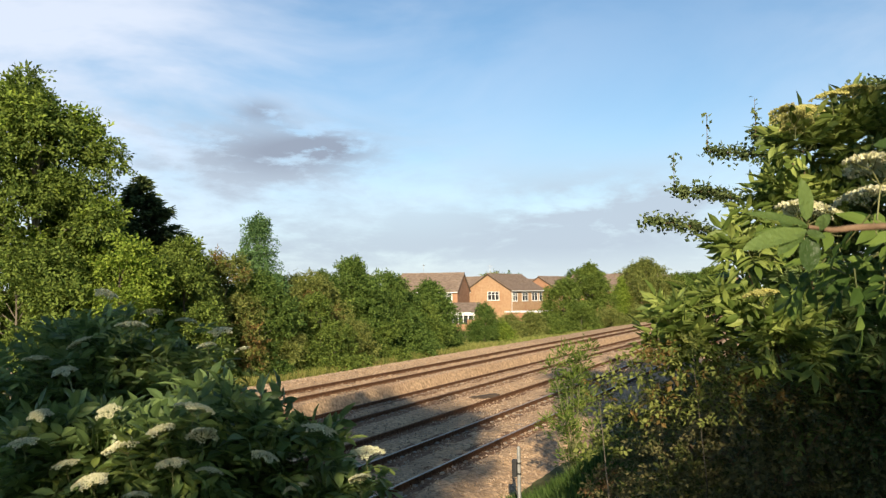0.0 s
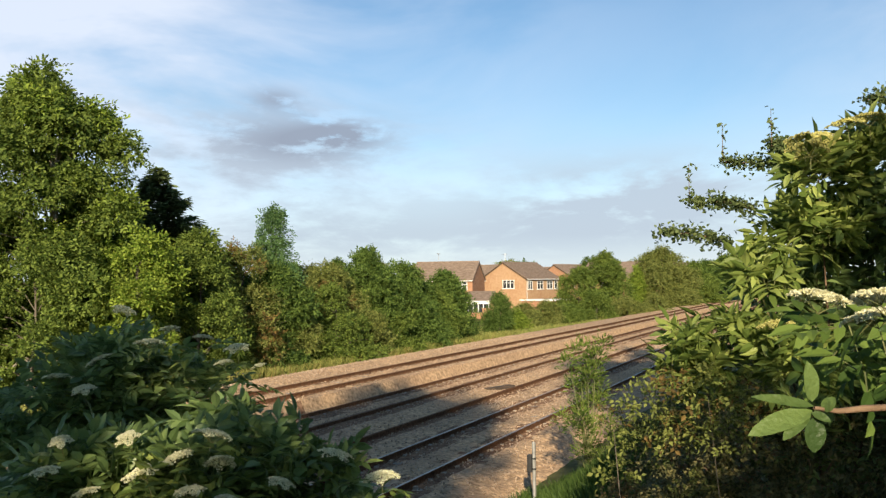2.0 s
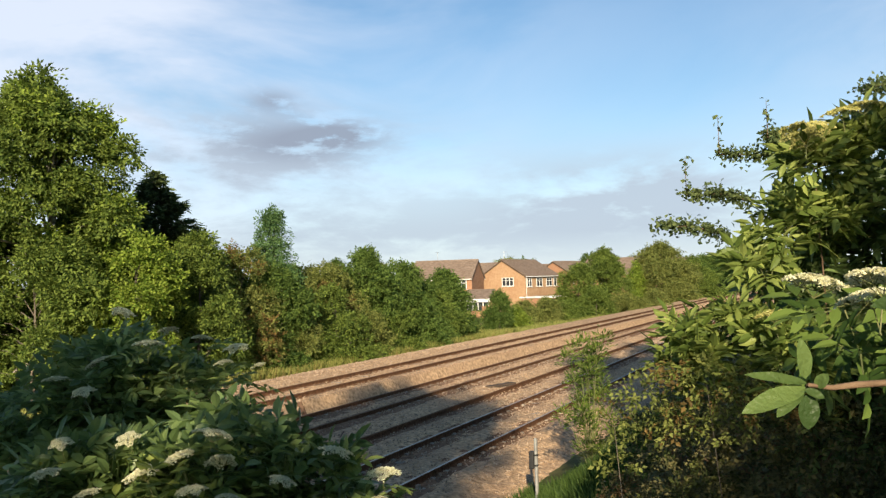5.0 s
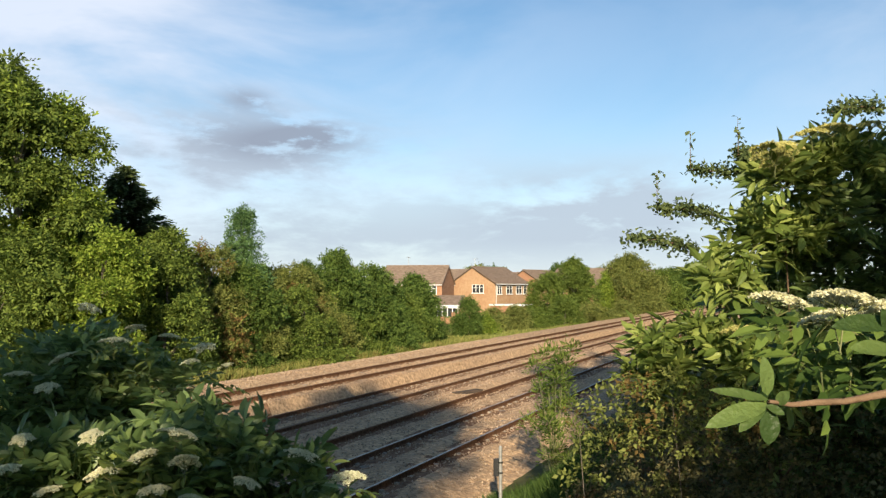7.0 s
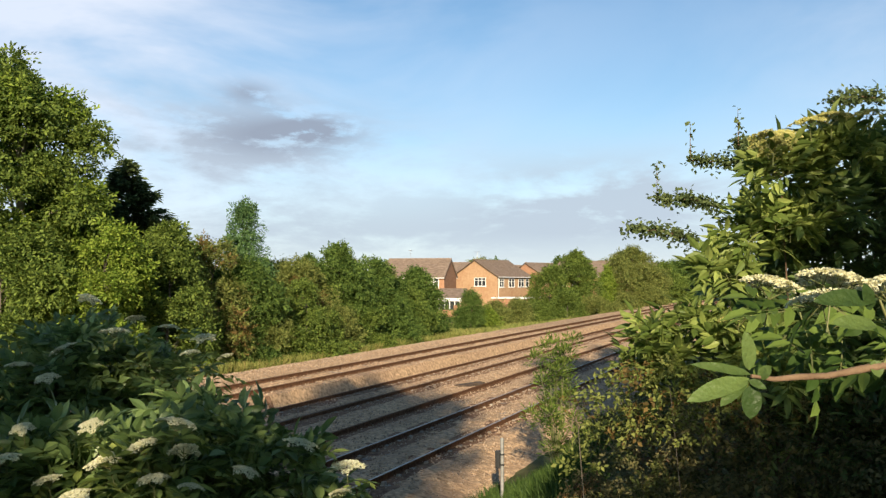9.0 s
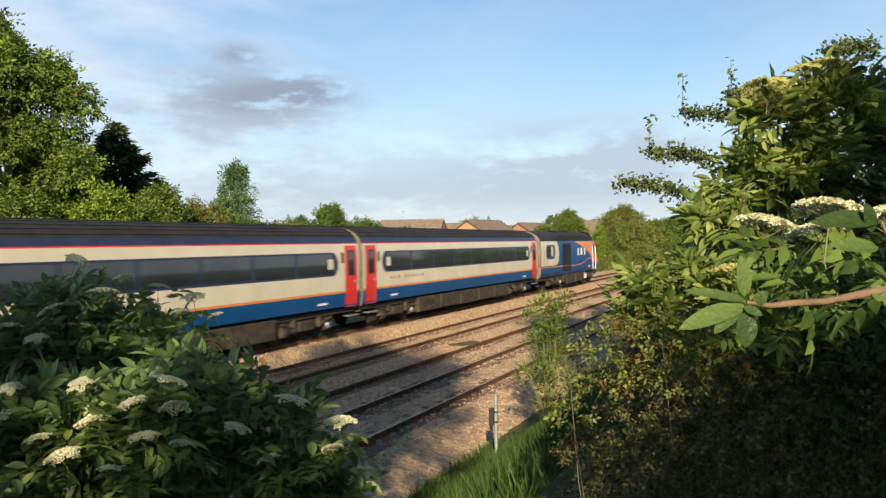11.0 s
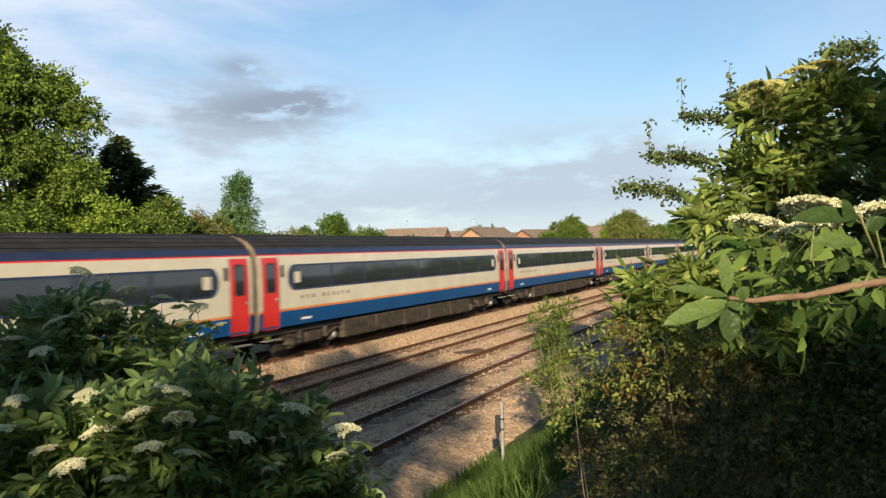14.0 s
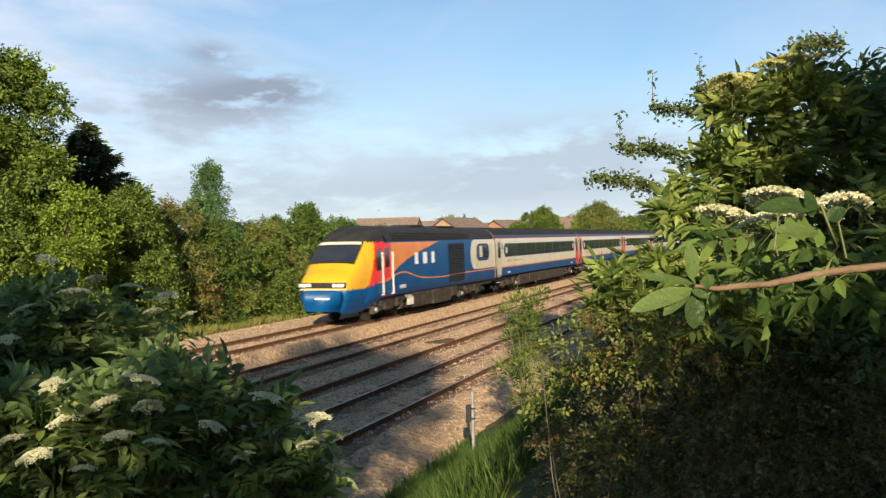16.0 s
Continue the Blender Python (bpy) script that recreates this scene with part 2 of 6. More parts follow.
M = {
    "ballast": material("ballast", (0.275, 0.178, 0.102), (0.69, 0.47, 0.285), 0.95, scale=9, bump=1.0, bump_scale=13, spec=0.1, stain=(0.33, 0.215, 0.14), stain_scale=0.5, stain_amount=0.45),
    "rust_ballast": material("rust-stained ballast", (0.13, 0.072, 0.043), (0.34, 0.205, 0.125), 0.95, scale=9, bump=1.0, bump_scale=13, spec=0.1, stain=(0.15, 0.078, 0.045), stain_scale=0.8, stain_amount=0.5),
    "stone": material("ballast stone", (0.24, 0.175, 0.125), (0.47, 0.355, 0.255), 0.95, islands=True, scale=3, spec=0.1),
    "grass_ground": material("grassy soil", (0.045, 0.055, 0.018), (0.14, 0.135, 0.05), 0.95, scale=1.5, bump=0.7, bump_scale=8, stain=(0.16, 0.13, 0.06), stain_scale=0.15, spec=0.1),
    "rail_rust": material("rusty rail side", (0.09, 0.046, 0.026), (0.19, 0.10, 0.056), 0.9, scale=12, bump=0.3, spec=0.06),
    "rail_head": material("polished rail head", (0.33, 0.27, 0.22), (0.48, 0.40, 0.33), 0.45, metal=0.7, scale=5),
    "rail_dull": material("dull brown rail head", (0.13, 0.085, 0.058), (0.24, 0.165, 0.115), 0.85, scale=5, spec=0.08),
    "sleeper": material("concrete sleeper", (0.20, 0.165, 0.13), (0.38, 0.33, 0.27), 0.9, scale=9, bump=0.3, objects=True),
    "clip": material("pale rail clip", (0.24, 0.20, 0.16), (0.40, 0.35, 0.29), 0.7, scale=9),
    "timber": material("weathered timber", (0.05, 0.035, 0.025), (0.12, 0.08, 0.05), 0.9, scale=8, bump=0.4),
    "grass": leaf_material("grass blade", (0.03, 0.065, 0.014), (0.085, 0.145, 0.036), 0.35, 0.6, 0.2),
    "dry_grass": leaf_material("dry grass blade", (0.16, 0.15, 0.05), (0.34, 0.29, 0.12), 0.3, 0.7, 0.2),
    "meadow": leaf_material("sunlit meadow grass", (0.10, 0.135, 0.035), (0.27, 0.29, 0.095), 0.3, 0.7, 0.2),
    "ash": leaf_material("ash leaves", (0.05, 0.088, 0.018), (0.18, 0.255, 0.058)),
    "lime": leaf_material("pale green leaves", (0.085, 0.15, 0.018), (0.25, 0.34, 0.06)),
    "deep": leaf_material("deep green leaves", (0.042, 0.085, 0.02), (0.145, 0.225, 0.055)),
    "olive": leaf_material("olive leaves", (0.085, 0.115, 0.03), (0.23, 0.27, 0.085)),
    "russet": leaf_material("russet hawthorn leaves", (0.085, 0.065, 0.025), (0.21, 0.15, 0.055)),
    "conifer": leaf_material("dark conifer sprays", (0.055, 0.09, 0.042), (0.14, 0.19, 0.08), 0.35),
    "birch": leaf_material("birch leaves", (0.05, 0.11, 0.045), (0.14, 0.25, 0.1)),
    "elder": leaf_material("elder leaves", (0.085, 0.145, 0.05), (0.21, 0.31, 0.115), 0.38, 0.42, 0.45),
    # brighter copy of the elder leaves, with sunlight put into the colour
    "elder_lit": leaf_material("sunlit elder leaves", (0.095, 0.15, 0.035), (0.29, 0.37, 0.11), 0.36, 0.5, 0.3),
    "fresh_leaf": material("fresh elder leaf", (0.055, 0.10, 0.028), (0.16, 0.235, 0.068), rough=0.45, spec=0.35, scale=45, bump=0.3, bump_scale=90, translucent=0.4, objects=True),
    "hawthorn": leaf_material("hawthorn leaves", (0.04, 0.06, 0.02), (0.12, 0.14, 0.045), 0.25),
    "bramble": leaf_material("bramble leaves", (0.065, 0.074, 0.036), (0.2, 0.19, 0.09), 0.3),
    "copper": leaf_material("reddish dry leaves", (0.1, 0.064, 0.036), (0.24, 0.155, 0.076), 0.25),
    "flower": leaf_material("cream elder flowers", (0.6, 0.62, 0.45), (0.74, 0.78, 0.66), 0.3, 0.7, 0.2),
    "flower_bud": leaf_material("budding elder flowers", (0.42, 0.44, 0.17), (0.60, 0.60, 0.28), 0.3, 0.7, 0.2),
    "stem": material("green stem", (0.12, 0.14, 0.05), (0.20, 0.20, 0.08), 0.7, scale=20),
    "twig": material("brown twig", (0.12, 0.075, 0.045), (0.24, 0.16, 0.10), 0.85, scale=30, bump=0.3),
    "bark": material("tree bark", (0.07, 0.058, 0.045), (0.20, 0.17, 0.13), 0.95, scale=5, bump=0.8, bump_scale=14, stretch=(1, 1, 0.3)),
    "pale_bark": material("pale bark", (0.25, 0.22, 0.18), (0.45, 0.41, 0.35), 0.9, scale=4, bump=0.5, stretch=(1, 1, 0.3)),
    "brick": material("orange brick", (0.36, 0.222, 0.128), (0.45, 0.295, 0.175), 0.9, scale=3, bump=0.3, bump_scale=9, stain=(0.27, 0.13, 0.068), stain_scale=0.3, spec=0.15),
    "brick_red": material("red brick", (0.31, 0.165, 0.095), (0.42, 0.235, 0.145), 0.9, scale=3, bump=0.3, spec=0.15),
    "tile": material("brown roof tiles", (0.155, 0.113, 0.088), (0.27, 0.203, 0.157), 0.9, scale=2.5, bump=0.5, bump_scale=5, spec=0.15, stretch=(1, 1, 3)),
    "white_frame": material("white window frame", (0.72, 0.72, 0.70), (0.80, 0.80, 0.78), 0.5, scale=2),
    "glass": material("dark window glass", (0.03, 0.035, 0.04), (0.05, 0.055, 0.06), 0.08, spec=0.7, scale=1),
    "aerial": material("aluminium aerial", (0.45, 0.45, 0.45), (0.6, 0.6, 0.6), 0.4, metal=0.8),
    "galv": material("galvanised post", (0.26, 0.26, 0.25), (0.40, 0.40, 0.38), 0.5, metal=0.4, scale=14),
    "black": material("black plastic", (0.015, 0.015, 0.015), (0.03, 0.03, 0.03), 0.6),
    # train
    "cream": material("cream train paint", (0.60, 0.53, 0.39), (0.68, 0.61, 0.46), 0.35, scale=1.2, spec=0.5, stain=(0.50, 0.44, 0.34), stain_scale=0.7, stain_amount=0.3),
    "blue": material("royal blue train paint", (0.001, 0.060, 0.19), (0.003, 0.076, 0.235), 0.42, scale=1.2, spec=0.25, stain=(0.012, 0.055, 0.14), stain_amount=0.25),
    "navy": material("navy cantrail paint", (0.016, 0.022, 0.06), (0.03, 0.04, 0.085), 0.42, scale=1.5, spec=0.5),
    "roof": material("sooty train roof", (0.012, 0.012, 0.013), (0.03, 0.028, 0.028), 0.8, scale=2.0, bump=0.2),
    "red": material("red door paint", (0.60, 0.022, 0.018), (0.70, 0.035, 0.026), 0.35, scale=1.5, spec=0.5),
    "orange": material("orange train paint", (0.66, 0.19, 0.035), (0.74, 0.24, 0.05), 0.4, scale=1.2, spec=0.5),
    "yellow": material("warning yellow paint", (0.66, 0.32, 0.010), (0.72, 0.36, 0.016), 0.4, scale=1.2, spec=0.5),
    "train_glass": material("tinted train glass", (0.018, 0.022, 0.03), (0.03, 0.036, 0.046), 0.06, spec=0.8, scale=1),
    "under": material("brake-dust brown underframe", (0.032, 0.026, 0.021), (0.085, 0.066, 0.05), 0.9, scale=4, bump=0.3, spec=0.15),
    "under_dark": material("oily black running gear", (0.02, 0.017, 0.015), (0.06, 0.05, 0.04), 0.8, scale=6, bump=0.3, spec=0.2),
    "end_panel": material("weathered beige coach end", (0.12, 0.09, 0.065), (0.22, 0.17, 0.115), 0.7, scale=4, stain=(0.10, 0.075, 0.055), stain_scale=1.2, stain_amount=0.6),
    "steel": material("worn steel", (0.30, 0.29, 0.27), (0.45, 0.43, 0.40), 0.45, metal=0.7, scale=8),
    "white": material("white lettering", (0.80, 0.80, 0.80), (0.85, 0.85, 0.85), 0.5),
    "grille": material("black louvre", (0.014, 0.014, 0.015), (0.03, 0.03, 0.03), 0.7),
    "lamp_lens": material("clear lamp lens", (0.7, 0.7, 0.72), (0.85, 0.85, 0.85), 0.1, spec=0.8),
    "cream_door": material("beige door paint", (0.52, 0.44, 0.32), (0.60, 0.52, 0.40), 0.4, scale=1.5, spec=0.5),
}


# ---------------------------------------------------------------- mesh helpers
def plan(r, d):
    """Plan coordinates: r metres to the right of and d metres along the general line of sight, as world x, y."""
    a = radians(HEADING)
    return r * math.cos(a) - d * math.sin(a), r * math.sin(a) + d * math.cos(a)


def mesh_part(name, verts, faces, mat, parent=None, label="", smooth=False):
    me = bpy.data.meshes.new(name)
    me.from_pydata([tuple(v) for v in verts] if not isinstance(verts, np.ndarray) else verts.tolist(), [], faces if isinstance(faces, list) else faces.tolist())
    for m in (mat if isinstance(mat, (list, tuple)) else [mat]):
        me.materials.append(M[m])
    if smooth:
        me.polygons.foreach_set("use_smooth", [True] * len(me.polygons))
    ob = new(name, me)
    if parent is not None:
        ob.parent = parent
    if label:
        ob["label"] = label
    return ob


def part(name, bm, mat, parent=None, label="", smooth=False):
    me = bpy.data.meshes.new(name)
    bmesh.ops.recalc_face_normals(bm, faces=bm.faces)
    bm.to_mesh(me)
    bm.free()
    for m in (mat if isinstance(mat, (list, tuple)) else [mat]):
        me.materials.append(M[m])
    if smooth:
        me.polygons.foreach_set("use_smooth", [True] * len(me.polygons))
    ob = new(name, me)
    if parent is not None:
        ob.parent = parent
    if label:
        ob["label"] = label
    return ob


def box(bm, x0, x1, y0, y1, z0, z1, bevel=0.0):
    r = bmesh.ops.create_cube(bm, size=1, matrix=Matrix.LocRotScale(((x0 + x1) / 2, (y0 + y1) / 2, (z0 + z1) / 2), None, (x1 - x0, y1 - y0, z1 - z0)))
    if bevel:
        es = {e for v in r["verts"] for e in v.link_edges}
        bmesh.ops.bevel(bm, geom=list(es), offset=bevel, segments=2, affect="EDGES", profile=0.5)


def cyl(bm, p, q, r0, r1=None, seg=10):
    p, q = Vector(p), Vector(q)
    d = q - p
    m = Matrix.Translation((p + q) / 2) @ d.to_track_quat("Z", "Y").to_matrix().to_4x4()
    bmesh.ops.create_cone(bm, cap_ends=True, segments=seg, radius1=r0, radius2=r0 if r1 is None else r1, depth=d.length, matrix=m)


def tube(points, radii, seg=6):
    """Vertices and faces of a tapered tube along a line of points."""
    vs, fs = [], []
    for i, p in enumerate(points):
        p = Vector(p)
        d = Vector(points[min(i + 1, len(points) - 1)]) - Vector(points[max(i - 1, 0)])
        q = d.to_track_quat("Z", "Y") if d.length > 1e-6 else Vector((0, 0, 1)).to_track_quat("Z", "Y")
        for k in range(seg):
            a = 2 * math.pi * k / seg
            vs.append(p + q @ Vector((math.cos(a) * radii[i], math.sin(a) * radii[i], 0)))
    for i in range(len(points) - 1):
        for k in range(seg):
            a, b = i * seg + k, i * seg + (k + 1) % seg
            fs.append((a, b, b + seg, a + seg))
    return vs, fs


def join(lists):
    vs, fs = [], []
    for v, f in lists:
        n = len(vs)
        vs.extend(v)
        fs.extend([tuple(i + n for i in q) for q in f])
    return vs, fs


def empty(name, x, y, z, label, category, group="", rz=0.0):
    ob = new(name)
    ob.empty_display_size = 0.2
    ob.matrix_basis = pose(x, y, z, 0, 0, rz)
    return tagged(ob, label, category, group)


def frames_from(axis, normal):
    """Orthonormal triples: along the leaf, across it, out of it."""
    a = axis / np.maximum(np.linalg.norm(axis, axis=1, keepdims=True), 1e-6)
    n = normal - (normal * a).sum(1, keepdims=True) * a
    n /= np.maximum(np.linalg.norm(n, axis=1, keepdims=True), 1e-6)
    return a, np.cross(n, a), n


def small_leaves(base, axis, normal, length, width):
    """Folded four-point leaves."""
    a, c, n = frames_from(axis, normal)
    k = len(base)
    length, width = np.broadcast_to(length, k)[:, None], np.broadcast_to(width, k)[:, None]
    v = np.empty((k, 4, 3))
    v[:, 0] = base
    v[:, 1] = base + a * length * 0.45 + c * width * 0.5 + n * width * 0.16
    v[:, 2] = base + a * length - n * length * 0.08
    v[:, 3] = base + a * length * 0.45 - c * width * 0.5 + n * width * 0.16
    i = (np.arange(k) * 4)[:, None]
    f = np.concatenate([i + np.array([[0, 2, 1]]), i + np.array([[0, 3, 2]])])
    return v.reshape(-1, 3), f


def blade_leaves(base, axis, normal, length, width):
    """Lance-shaped leaves with a folded midrib and a drooping tip."""
    a, c, n = frames_from(axis, normal)
    k = len(base)
    length, width = np.broadcast_to(length, k)[:, None], np.broadcast_to(width, k)[:, None]
    v = np.empty((k, 8, 3))
    shape = [(0, 0, 0), (0.3, 0.85, 0.2), (0.62, 0.8, 0.16), (1, 0, -0.25), (0.62, -0.8, 0.16), (0.3, -0.85, 0.2), (0.32, 0, 0), (0.64, 0, -0.06)]
    for j, (u, w, h) in enumerate(shape):
        v[:, j] = base + a * length * u + c * width * 0.5 * w + n * width * 0.5 * h - n * length * 0.1 * u * u
    i = (np.arange(k) * 8)[:, None]
    tri = np.array([[0, 6, 1], [3, 2, 7], [0, 5, 6], [3, 7, 4], [1, 6, 7], [1, 7, 2], [6, 5, 4], [6, 4, 7]])
    f = (i[:, None, :] + tri[None]).reshape(-1, 3)
    return v.reshape(-1, 3), f


def unit(rng, k):
    d = rng.normal(size=(k, 3))
    return d / np.linalg.norm(d, axis=1, keepdims=True)


def crown_points(rng, clumps, per_area, jitter=0.42):
    """Points and outward normals over ragged clumps (centre, radii)."""
    ps, ns = [], []
    for c, r in clumps:
        c, r = np.array(c), np.array(r)
        k = max(6, int(per_area * 1.0 * 4 * math.pi * (r.prod() ** (2 / 3))))
        d = unit(rng, k)
        d[:, 2] = np.where(d[:, 2] < -0.5, -d[:, 2], d[:, 2])
        ph = rng.uniform(0, 6.28, 6)
        lump = 1 + 0.16 * np.sin(d[:, 0] * 5 + ph[0]) * np.sin(d[:, 1] * 5 + ph[1]) + 0.12 * np.sin(d[:, 2] * 7 + ph[2] + d[:, 0] * 6)
        rad = (lump * rng.uniform(1 - jitter, 1.08, k))[:, None]
        ps.append(c + d * r * rad)
        ns.append(d / r)
    return np.concatenate(ps), np.concatenate(ns)


def leaf_crown(name, rng, clumps, per_area, length, width, mat, parent, droop=0.25, label="", spray=4):
    """Ragged clumps of leaves, set in small drooping sprays."""
    p, n = crown_points(rng, clumps, per_area / spray)
    k = len(p)
    n = n / np.linalg.norm(n, axis=1, keepdims=True)
    nrm = n * 0.5 + np.array([0, 0, 0.55]) + rng.normal(size=(k, 3)) * 0.4
    ax = n * 0.6 + rng.normal(size=(k, 3)) * 0.6 + np.array([0, 0, -droop])
    a, c, nn = frames_from(ax, nrm)
    sc = rng.uniform(0.7, 1.3, k)[:, None]
    B, A, Nn, S = [], [], [], []
    for j in range(spray):
        s = (j % 2) * 2 - 1
        last = j == spray - 1
        B.append(p + a * length * sc * (0.42 * j) - nn * length * sc * 0.05 * j * j)
        A.append(a + rng.normal(size=(k, 3)) * 0.12 if last else a * 0.55 + c * s * 0.85 + rng.normal(size=(k, 3)) * 0.2)
        Nn.append(nn + rng.normal(size=(k, 3)) * 0.25)
        S.append(sc[:, 0] * rng.uniform(0.8, 1.2, k))
    S = np.concatenate(S)
    v, f = small_leaves(np.concatenate(B), np.concatenate(A), np.concatenate(Nn), S * length, S * width)
    return mesh_part(name, v, f, mat, parent, label)


def make_tree(name, x, y, z, h, rx, ry, leaf, label, category="tree", seed=1, base=0.25, clump=0.9, count=46, per_area=26,
              size=0.2, trunk=0.18, bark="bark", shape=1.0, group="", stems=1, width=0.55, second=None):
    """A tree or shrub: tapered trunk with limbs to ragged clumps of leaves within an uneven egg-shaped envelope."""
    rng = np.random.default_rng(seed)
    t = empty(name, x, y, z, label, category, group)
    z0 = h * base
    cz, rz = (z0 + h) / 2, (h - z0) / 2
    clumps, limbs = [], []
    for i in range(count):
        d = unit(rng, 1)[0]
        d[2] = abs(d[2]) * rng.choice([1, -1], p=[0.62, 0.38])
        rr = rng.uniform(0.55, 0.98) if i > 4 else rng.uniform(0.0, 0.4)
        up = d[2] * rr
        taper = 1.0 - (1 - shape) * max(0.0, up)
        s = clump * rng.uniform(0.6, 1.25)
        c = Vector((d[0] * rx * rr * taper, d[1] * ry * rr * taper, cz + up * rz))
        c.z = min(c.z, h - s * 0.5)
        if base <= 0.12:
            zf, a = rng.uniform(0.03, 1.0), rng.uniform(0, 6.283)
            q = math.sqrt(rng.uniform(0.15, 1.0)) * (1 - zf ** 3) ** 0.65 * (1 - zf * (1 - shape)) * (0.84 + 0.22 * math.sin(3 * a + seed) * math.sin(9 * zf + seed * 2))
            s *= rng.uniform(0.65, 1.4) * (1.1 - 0.3 * zf)
            c = Vector((rx * q * math.cos(a), ry * q * math.sin(a), max(0.25 * s, h * zf - 0.4 * s)))
        clumps.append((tuple(c), (s, s, s * rng.uniform(0.8, 1.3))))
        if i % 3 == 0:
            limbs.append(c)
    parts = []
    for s in range(stems):
        lean = Vector((rng.normal() * 0.1 * h * (stems > 1), rng.normal() * 0.1 * h * (stems > 1), 0))
        b = Vector((rng.normal() * 0.25, rng.normal() * 0.25, 0)) if stems > 1 else Vector((0, 0, 0))
        line = [b + Vector((0, 0, -0.2)), b + lean * 0.3 + Vector((0, 0, h * 0.2)), b + lean * 0.7 + Vector((0.03 * h, 0, h * 0.5)), b + lean + Vector((0, 0.02 * h, h * 0.86))]
        parts.append(tube(line, [trunk * 1.25, trunk, trunk * 0.6, trunk * 0.12], 8))
    tr = mesh_part("trunk", *join(parts), bark, t, smooth=True)
    for c in limbs:
        zs = max(h * 0.12, min(c.z - 0.25 * h * 0.5, h * 0.7))
        s = Vector((0.02 * h, 0, zs))
        mid = s.lerp(c, 0.5) + Vector((0, 0, 0.04 * h))
        w = trunk * 0.45 * (1 - zs / h * 0.6)
        mesh_part("limb", *tube([s, mid, c], [w, w * 0.6, w * 0.15], 5), bark, tr, smooth=True)
    leaf_crown("crown", rng, clumps, per_area, size, size * width, leaf, t)
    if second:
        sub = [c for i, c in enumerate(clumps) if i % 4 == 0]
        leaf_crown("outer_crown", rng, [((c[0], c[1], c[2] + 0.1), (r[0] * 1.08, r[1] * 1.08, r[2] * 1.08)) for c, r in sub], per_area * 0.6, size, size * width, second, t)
    return t


# ---------------------------------------------------------------- ground and railway
FAR_TRACK_Z = 0.40
RAILS = {"far": (-16.81, -15.37), "middle": (-14.15, -12.7), "near": (-9.08, -7.5)}
SPARE_RAIL_X = -10.75


def ground_z(x, y):
    """The railway on its bed, the bank on which the camera stands, and low gardens beyond."""
    if x < -21:
        base = -0.42 - 0.4 * min(1.0, (-21 - x) / 6)
    elif x < -5.8:
        base = -0.45
    elif x < -1.0:
        s = (x + 5.8) / 4.8
        base = -0.45 + 2.5 * (s * s * (3 - 2 * s))
    else:
        base = 2.05
    k = 0.5 if (-22 < x < -5.5) else 1.0
    near = 1.0 if abs(y) < 300 else 0.0
    return base + near * k * (0.10 * noise.noise((x * 0.35, y * 0.35, 0)) + 0.05 * noise.noise((x * 1.7, y * 1.7, 5)))


def make_ground():
    xs = [-3000, -1200, -500, -200, -120, -80, -60, -48, -40, -35, -31, -28] + [-26 + 0.8 * i for i in range(26)] + [-5.2 + 0.4 * i for i in range(22)] + [4.5, 6, 9, 14, 22, 40, 90, 250, 800, 3000]
    ys = [-3000, -1200, -650, -300, -120, -60, -30, -15, -8] + [-4 + 0.7 * i for i in range(60)] + [40 + 2.5 * i for i in range(50)] + [170, 190, 220, 260, 320, 420, 650, 1200, 3000]
    vs = [(x, y, ground_z(x, y)) for y in ys for x in xs]
    n = len(xs)
    fs = [(j * n + i, j * n + i + 1, (j + 1) * n + i + 1, (j + 1) * n + i) for j in range(len(ys) - 1) for i in range(n - 1)]
    ob = mesh_part("ground", vs, fs, "grass_ground", smooth=True)
    tagged(ob, "rough grassy ground with a bank beside the railway", "ground", kind="structure")


def bed_z(x):
    pts = [(-23.4, -0.70), (-22.5, -0.42), (-20.4, 0.12), (-19.2, 0.25), (-17.8, 0.26), (-14.8, 0.26), (-14.68, -0.12), (-12.0, -0.125), (-11.2, -0.2), (-9.9, -0.135), (-6.8, -0.135), (-6.2, -0.30), (-5.2, -0.55)]
    for (a, za), (b, zb) in zip(pts, pts[1:]):
        if a <= x <= b:
            return za + (zb - za) * (x - a) / (b - a)
    return -0.70


